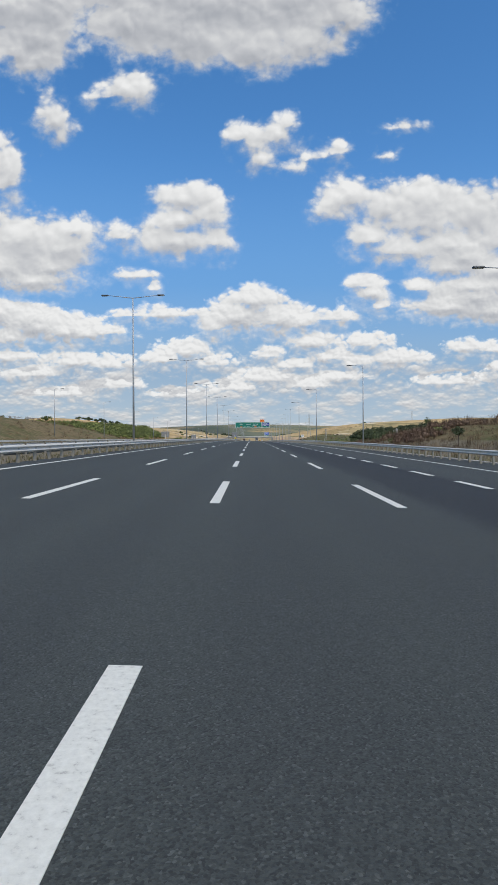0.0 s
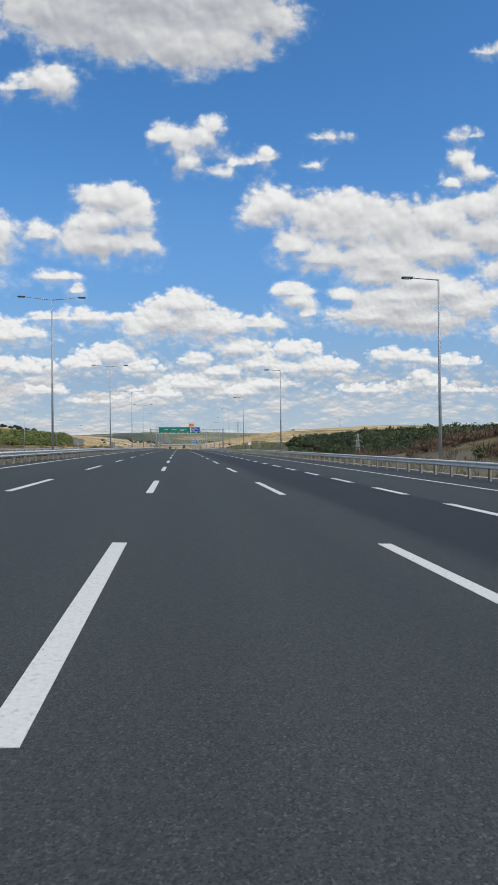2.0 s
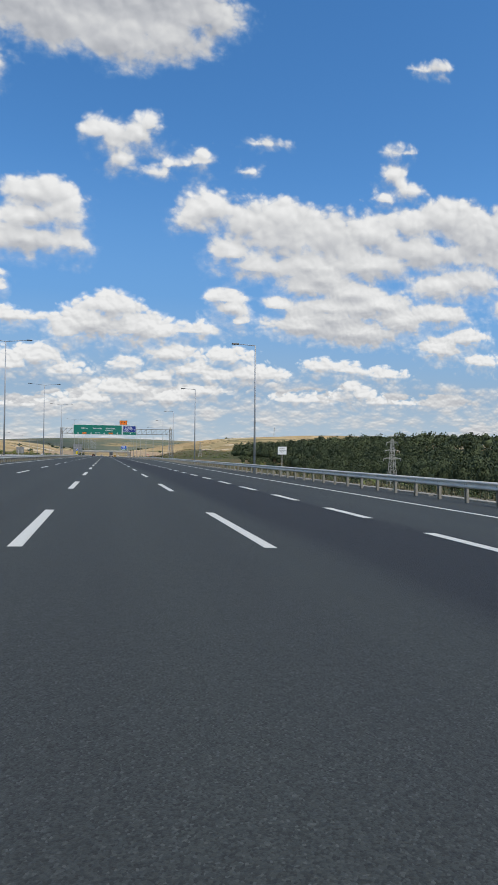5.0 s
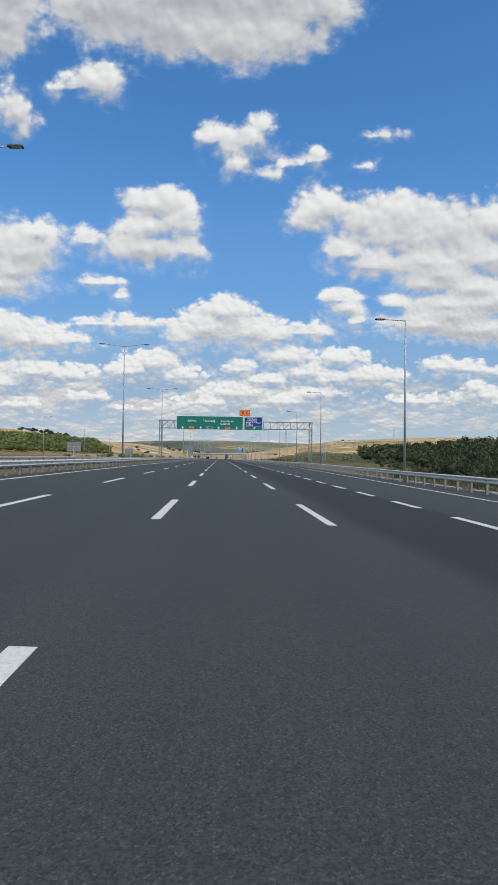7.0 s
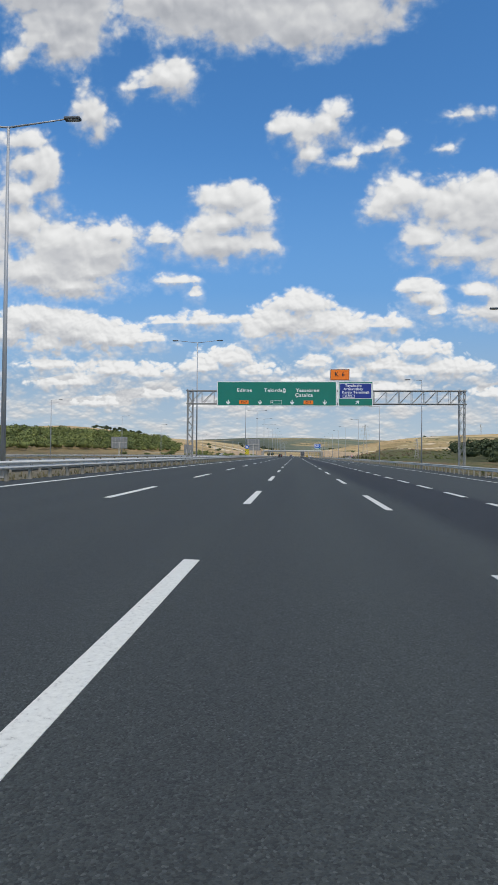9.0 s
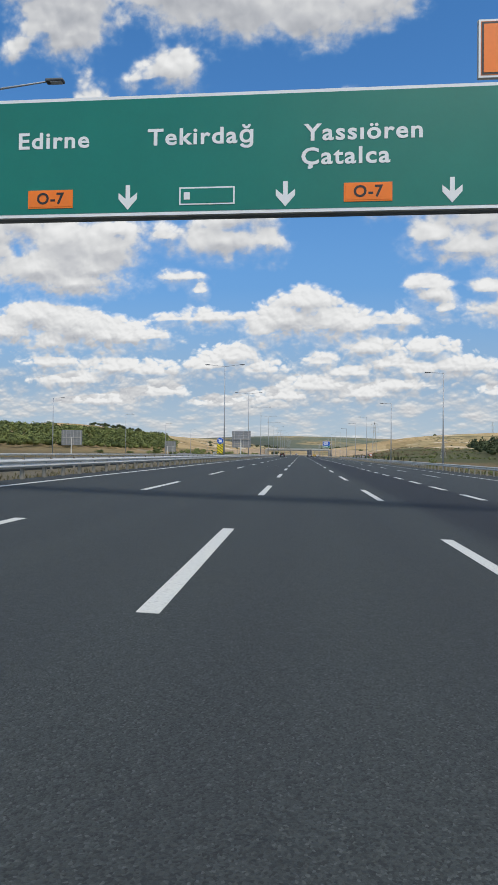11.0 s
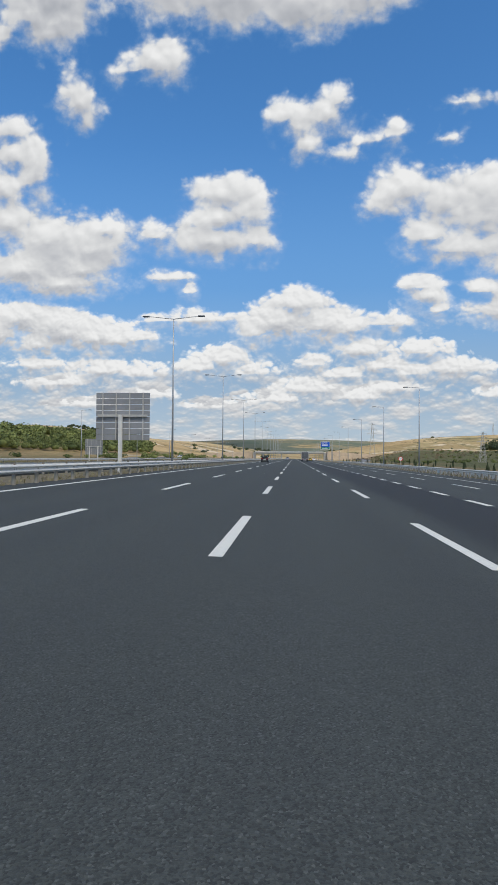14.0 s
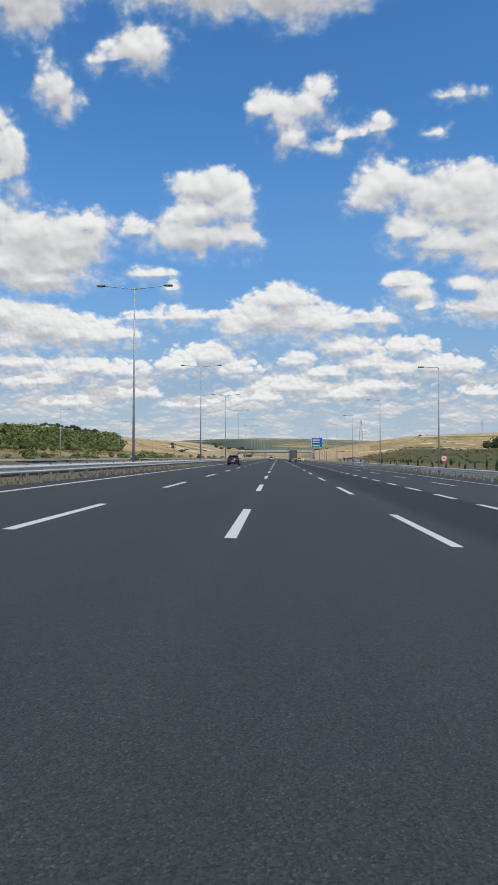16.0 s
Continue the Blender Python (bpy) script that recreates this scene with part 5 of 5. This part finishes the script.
def make_clouds():
    base, cap = 1589.0, 4300.0
    us, vs = np.linspace(-0.95, 1.1, 260), np.concatenate([np.linspace(-0.03, 0.35, 110), np.linspace(0.356, 1.0, 85)])
    U, V = np.meshgrid(us, vs)
    total, reach = np.zeros(U.shape), np.zeros(U.shape)
    for u, v, a, b in PUFFS:
        d = 1 - np.sqrt(((U - u) / (1.10 * a)) ** 2 + ((V - v) / (1.10 * b)) ** 2)
        total += np.exp(4 * np.maximum(d, -4.0))
        # cover falls off by the same width at the edge of large and small puffs
        reach += np.exp(5 * np.clip(d * math.sqrt(a * b) / 0.036, -4.0, 1.5))
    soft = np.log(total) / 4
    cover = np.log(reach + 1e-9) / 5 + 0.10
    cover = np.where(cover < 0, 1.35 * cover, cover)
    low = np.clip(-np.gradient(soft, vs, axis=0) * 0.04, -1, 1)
    # small far clouds in rows near the horizon
    Y = np.minimum(cap, base / np.maximum(V, 0.02))
    v3 = np.stack([U * Y, Y, V * Y], -1).reshape(-1, 3)
    n, m = len(us), len(vs)
    idx = np.arange(n * m).reshape(m, n)
    f = np.stack([idx[:-1, :-1], idx[:-1, 1:], idx[1:, 1:], idx[1:, :-1]], -1).reshape(-1, 4)
    me = bpy.data.meshes.new("backdrop")
    me.from_pydata(v3.tolist(), [], f.tolist())
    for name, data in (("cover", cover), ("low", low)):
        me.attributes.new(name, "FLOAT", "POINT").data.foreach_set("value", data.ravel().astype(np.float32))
    g = Nodes("clouds")
    c = g.coords()
    sep = g.add("ShaderNodeSeparateXYZ")
    g.link(c, sep.inputs[0])
    u = g.math("DIVIDE", sep.outputs[0], sep.outputs[1])
    v = g.math("DIVIDE", sep.outputs[2], sep.outputs[1])
    comb = g.add("ShaderNodeCombineXYZ")
    g.link(g.math("MULTIPLY", u, 2.4), comb.inputs[0])
    g.link(g.math("ADD", g.math("MULTIPLY", g.math("LOGARITHM", g.math("ADD", v, 0.15), math.e), 0.28), g.math("MULTIPLY", v, 2.3)), comb.inputs[1])
    p = comb.outputs[0]
    warp = g.add("ShaderNodeTexNoise", Scale=9.0, Detail=3.0)
    g.link(p, warp.inputs["Vector"])
    shift = g.add("ShaderNodeVectorMath", operation="MULTIPLY_ADD")
    g.link(warp.outputs["Color"], shift.inputs[0])
    shift.inputs[1].default_value = (0.06, 0.06, 0.0)
    g.link(p, shift.inputs[2])
    lift = g.add("ShaderNodeVectorMath", operation="ADD")
    g.link(shift.outputs[0], lift.inputs[0])
    lift.inputs[1].default_value = (0.012, 0.024, 0)
    lift_far = g.add("ShaderNodeVectorMath", operation="ADD")
    g.link(shift.outputs[0], lift_far.inputs[0])
    lift_far.inputs[1].default_value = (0.006, 0.012, 0)

    close = g.math("MULTIPLY_ADD", v, 4.6, -0.62, clamp=True)

    def blend(far_value, near_value):
        """Small features low over the horizon, larger ones overhead."""
        n = g.add("ShaderNodeMix", data_type="FLOAT")
        for i, x in ((0, close), (2, far_value), (3, near_value)):
            g.link(x, n.inputs[i])
        return n.outputs[0]

    def heaps(vec, scale, detail):
        """Rounded heaps, as cauliflower tops have them."""
        t = g.add("ShaderNodeTexVoronoi", feature="SMOOTH_F1", Scale=scale, Detail=detail, Roughness=0.5, Lacunarity=2.3, Smoothness=0.35)
        t.normalize = True
        g.link(vec, t.inputs["Vector"])
        return t.outputs["Distance"]
    heap = blend(heaps(shift.outputs[0], 27.0, 1.6), heaps(shift.outputs[0], 12.0, 2.2))
    round_a = blend(heaps(shift.outputs[0], 27.0, 1.0), heaps(shift.outputs[0], 12.0, 1.4))
    round_b = blend(heaps(lift_far.outputs[0], 27.0, 1.0), heaps(lift.outputs[0], 12.0, 1.4))
    big, fine = g.noise(p, 5.0, 2, 0.5), g.noise(p, 24.0, 6, 0.55)
    mid = blend(g.noise(shift.outputs[0], 22.0, 5, 0.5), g.noise(shift.outputs[0], 9.0, 5, 0.5))
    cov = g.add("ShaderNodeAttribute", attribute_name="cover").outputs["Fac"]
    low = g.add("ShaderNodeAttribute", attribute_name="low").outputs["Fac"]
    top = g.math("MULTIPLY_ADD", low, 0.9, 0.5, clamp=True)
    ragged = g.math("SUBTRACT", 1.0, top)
    # far rows of small clouds
    rows = g.add("ShaderNodeCombineXYZ")
    g.link(g.math("MULTIPLY", u, 12.0), rows.inputs[0])
    g.link(g.math("MULTIPLY", g.math("LOGARITHM", g.math("ADD", g.math("MAXIMUM", v, 0.0), 0.05), math.e), 3.6), rows.inputs[1])
    row_warp = g.add("ShaderNodeVectorMath", operation="MULTIPLY_ADD")
    g.link(g.add("ShaderNodeTexNoise", Scale=3.0, Detail=3.0).outputs["Color"], row_warp.inputs[0])
    row_warp.inputs[1].default_value = (0.15, 0.15, 0.0)
    g.link(rows.outputs[0], row_warp.inputs[2])

    def far_heap(vec):
        t = g.add("ShaderNodeTexVoronoi", feature="SMOOTH_F1", Scale=2.6, Detail=2.5, Roughness=0.55, Lacunarity=2.2, Smoothness=0.3)
        t.normalize = True
        g.link(vec, t.inputs["Vector"])
        return t.outputs["Distance"]
    row_up = g.add("ShaderNodeVectorMath", operation="ADD")
    g.link(row_warp.outputs[0], row_up.inputs[0])
    row_up.inputs[1].default_value = (0.0, 0.09, 0.0)
    small, small_up = far_heap(row_warp.outputs[0]), far_heap(row_up.outputs[0])
    gaps = g.math("SUBTRACT", g.noise(rows.outputs[0], 1.1, 4, 0.5), 0.5)
    near_h = g.math("MULTIPLY", g.math("SUBTRACT", 0.190, v), 14.0, clamp=True)
    far_cov = g.math("ADD", g.math("MULTIPLY", g.math("SUBTRACT", 0.41, small), 3.2), g.math("MULTIPLY_ADD", near_h, 4.0, -4.0))
    far_cov = g.math("ADD", far_cov, g.math("MULTIPLY", gaps, 2.6))
    d = g.math("ADD", cov, g.math("MULTIPLY", g.math("SUBTRACT", 0.34, heap), 1.9))
    rough_edge = g.math("MULTIPLY", g.math("SUBTRACT", mid, 0.5), g.math("MULTIPLY_ADD", ragged, 1.5, 0.35))
    d = g.math("ADD", d, rough_edge)
    d = g.math("ADD", d, g.math("MULTIPLY", g.math("SUBTRACT", fine, 0.5), g.math("MULTIPLY_ADD", ragged, 0.7, 0.35)))
    d = g.math("ADD", d, g.math("MULTIPLY", g.math("SUBTRACT", big, 0.5), 0.5))
    dm = g.math("MAXIMUM", d, far_cov)
    mask = g.add("ShaderNodeMapRange", interpolation_type="SMOOTHSTEP")
    g.link(dm, mask.inputs["Value"])
    mask.inputs["From Min"].default_value = -0.10
    g.link(g.math("ADD", g.math("MULTIPLY_ADD", ragged, 0.75, 0.24), g.math("MULTIPLY", close, 0.22)), mask.inputs["From Max"])
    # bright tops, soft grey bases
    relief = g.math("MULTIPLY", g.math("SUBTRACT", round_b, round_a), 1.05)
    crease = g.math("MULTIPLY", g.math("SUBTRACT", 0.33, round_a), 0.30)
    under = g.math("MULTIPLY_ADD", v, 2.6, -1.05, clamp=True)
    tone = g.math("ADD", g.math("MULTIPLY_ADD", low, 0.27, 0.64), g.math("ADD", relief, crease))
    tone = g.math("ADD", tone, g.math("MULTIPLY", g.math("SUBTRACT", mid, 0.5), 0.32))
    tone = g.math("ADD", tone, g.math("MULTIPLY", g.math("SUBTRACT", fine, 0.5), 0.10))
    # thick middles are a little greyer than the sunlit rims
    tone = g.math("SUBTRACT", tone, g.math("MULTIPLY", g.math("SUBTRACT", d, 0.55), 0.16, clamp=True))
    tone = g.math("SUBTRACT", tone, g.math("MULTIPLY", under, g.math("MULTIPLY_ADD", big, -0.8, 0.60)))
    row_tone = g.math("MULTIPLY_ADD", g.math("SUBTRACT", small_up, small), 1.6, g.math("MULTIPLY_ADD", far_cov, 0.12, 0.42))
    is_row = g.math("MULTIPLY", g.math("SUBTRACT", far_cov, d), 3.0, clamp=True)
    tones = g.add("ShaderNodeMix", data_type="FLOAT")
    g.link(is_row, tones.inputs[0])
    g.link(tone, tones.inputs[2])
    g.link(row_tone, tones.inputs[3])
    tone = tones.outputs[0]
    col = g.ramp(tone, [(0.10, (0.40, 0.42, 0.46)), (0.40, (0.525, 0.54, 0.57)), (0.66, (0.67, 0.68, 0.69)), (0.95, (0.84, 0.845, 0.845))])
    # the pale band of haze above the horizon
    haze = g.math("POWER", g.math("MULTIPLY_ADD", v, -2.9, 1.32, clamp=True), 1.1)
    air = g.ramp(g.math("MULTIPLY", v, 4.0, clamp=True), [(0.0, (0.46, 0.545, 0.62)), (0.42, (0.30, 0.435, 0.60)), (1.0, (0.135, 0.305, 0.58))])
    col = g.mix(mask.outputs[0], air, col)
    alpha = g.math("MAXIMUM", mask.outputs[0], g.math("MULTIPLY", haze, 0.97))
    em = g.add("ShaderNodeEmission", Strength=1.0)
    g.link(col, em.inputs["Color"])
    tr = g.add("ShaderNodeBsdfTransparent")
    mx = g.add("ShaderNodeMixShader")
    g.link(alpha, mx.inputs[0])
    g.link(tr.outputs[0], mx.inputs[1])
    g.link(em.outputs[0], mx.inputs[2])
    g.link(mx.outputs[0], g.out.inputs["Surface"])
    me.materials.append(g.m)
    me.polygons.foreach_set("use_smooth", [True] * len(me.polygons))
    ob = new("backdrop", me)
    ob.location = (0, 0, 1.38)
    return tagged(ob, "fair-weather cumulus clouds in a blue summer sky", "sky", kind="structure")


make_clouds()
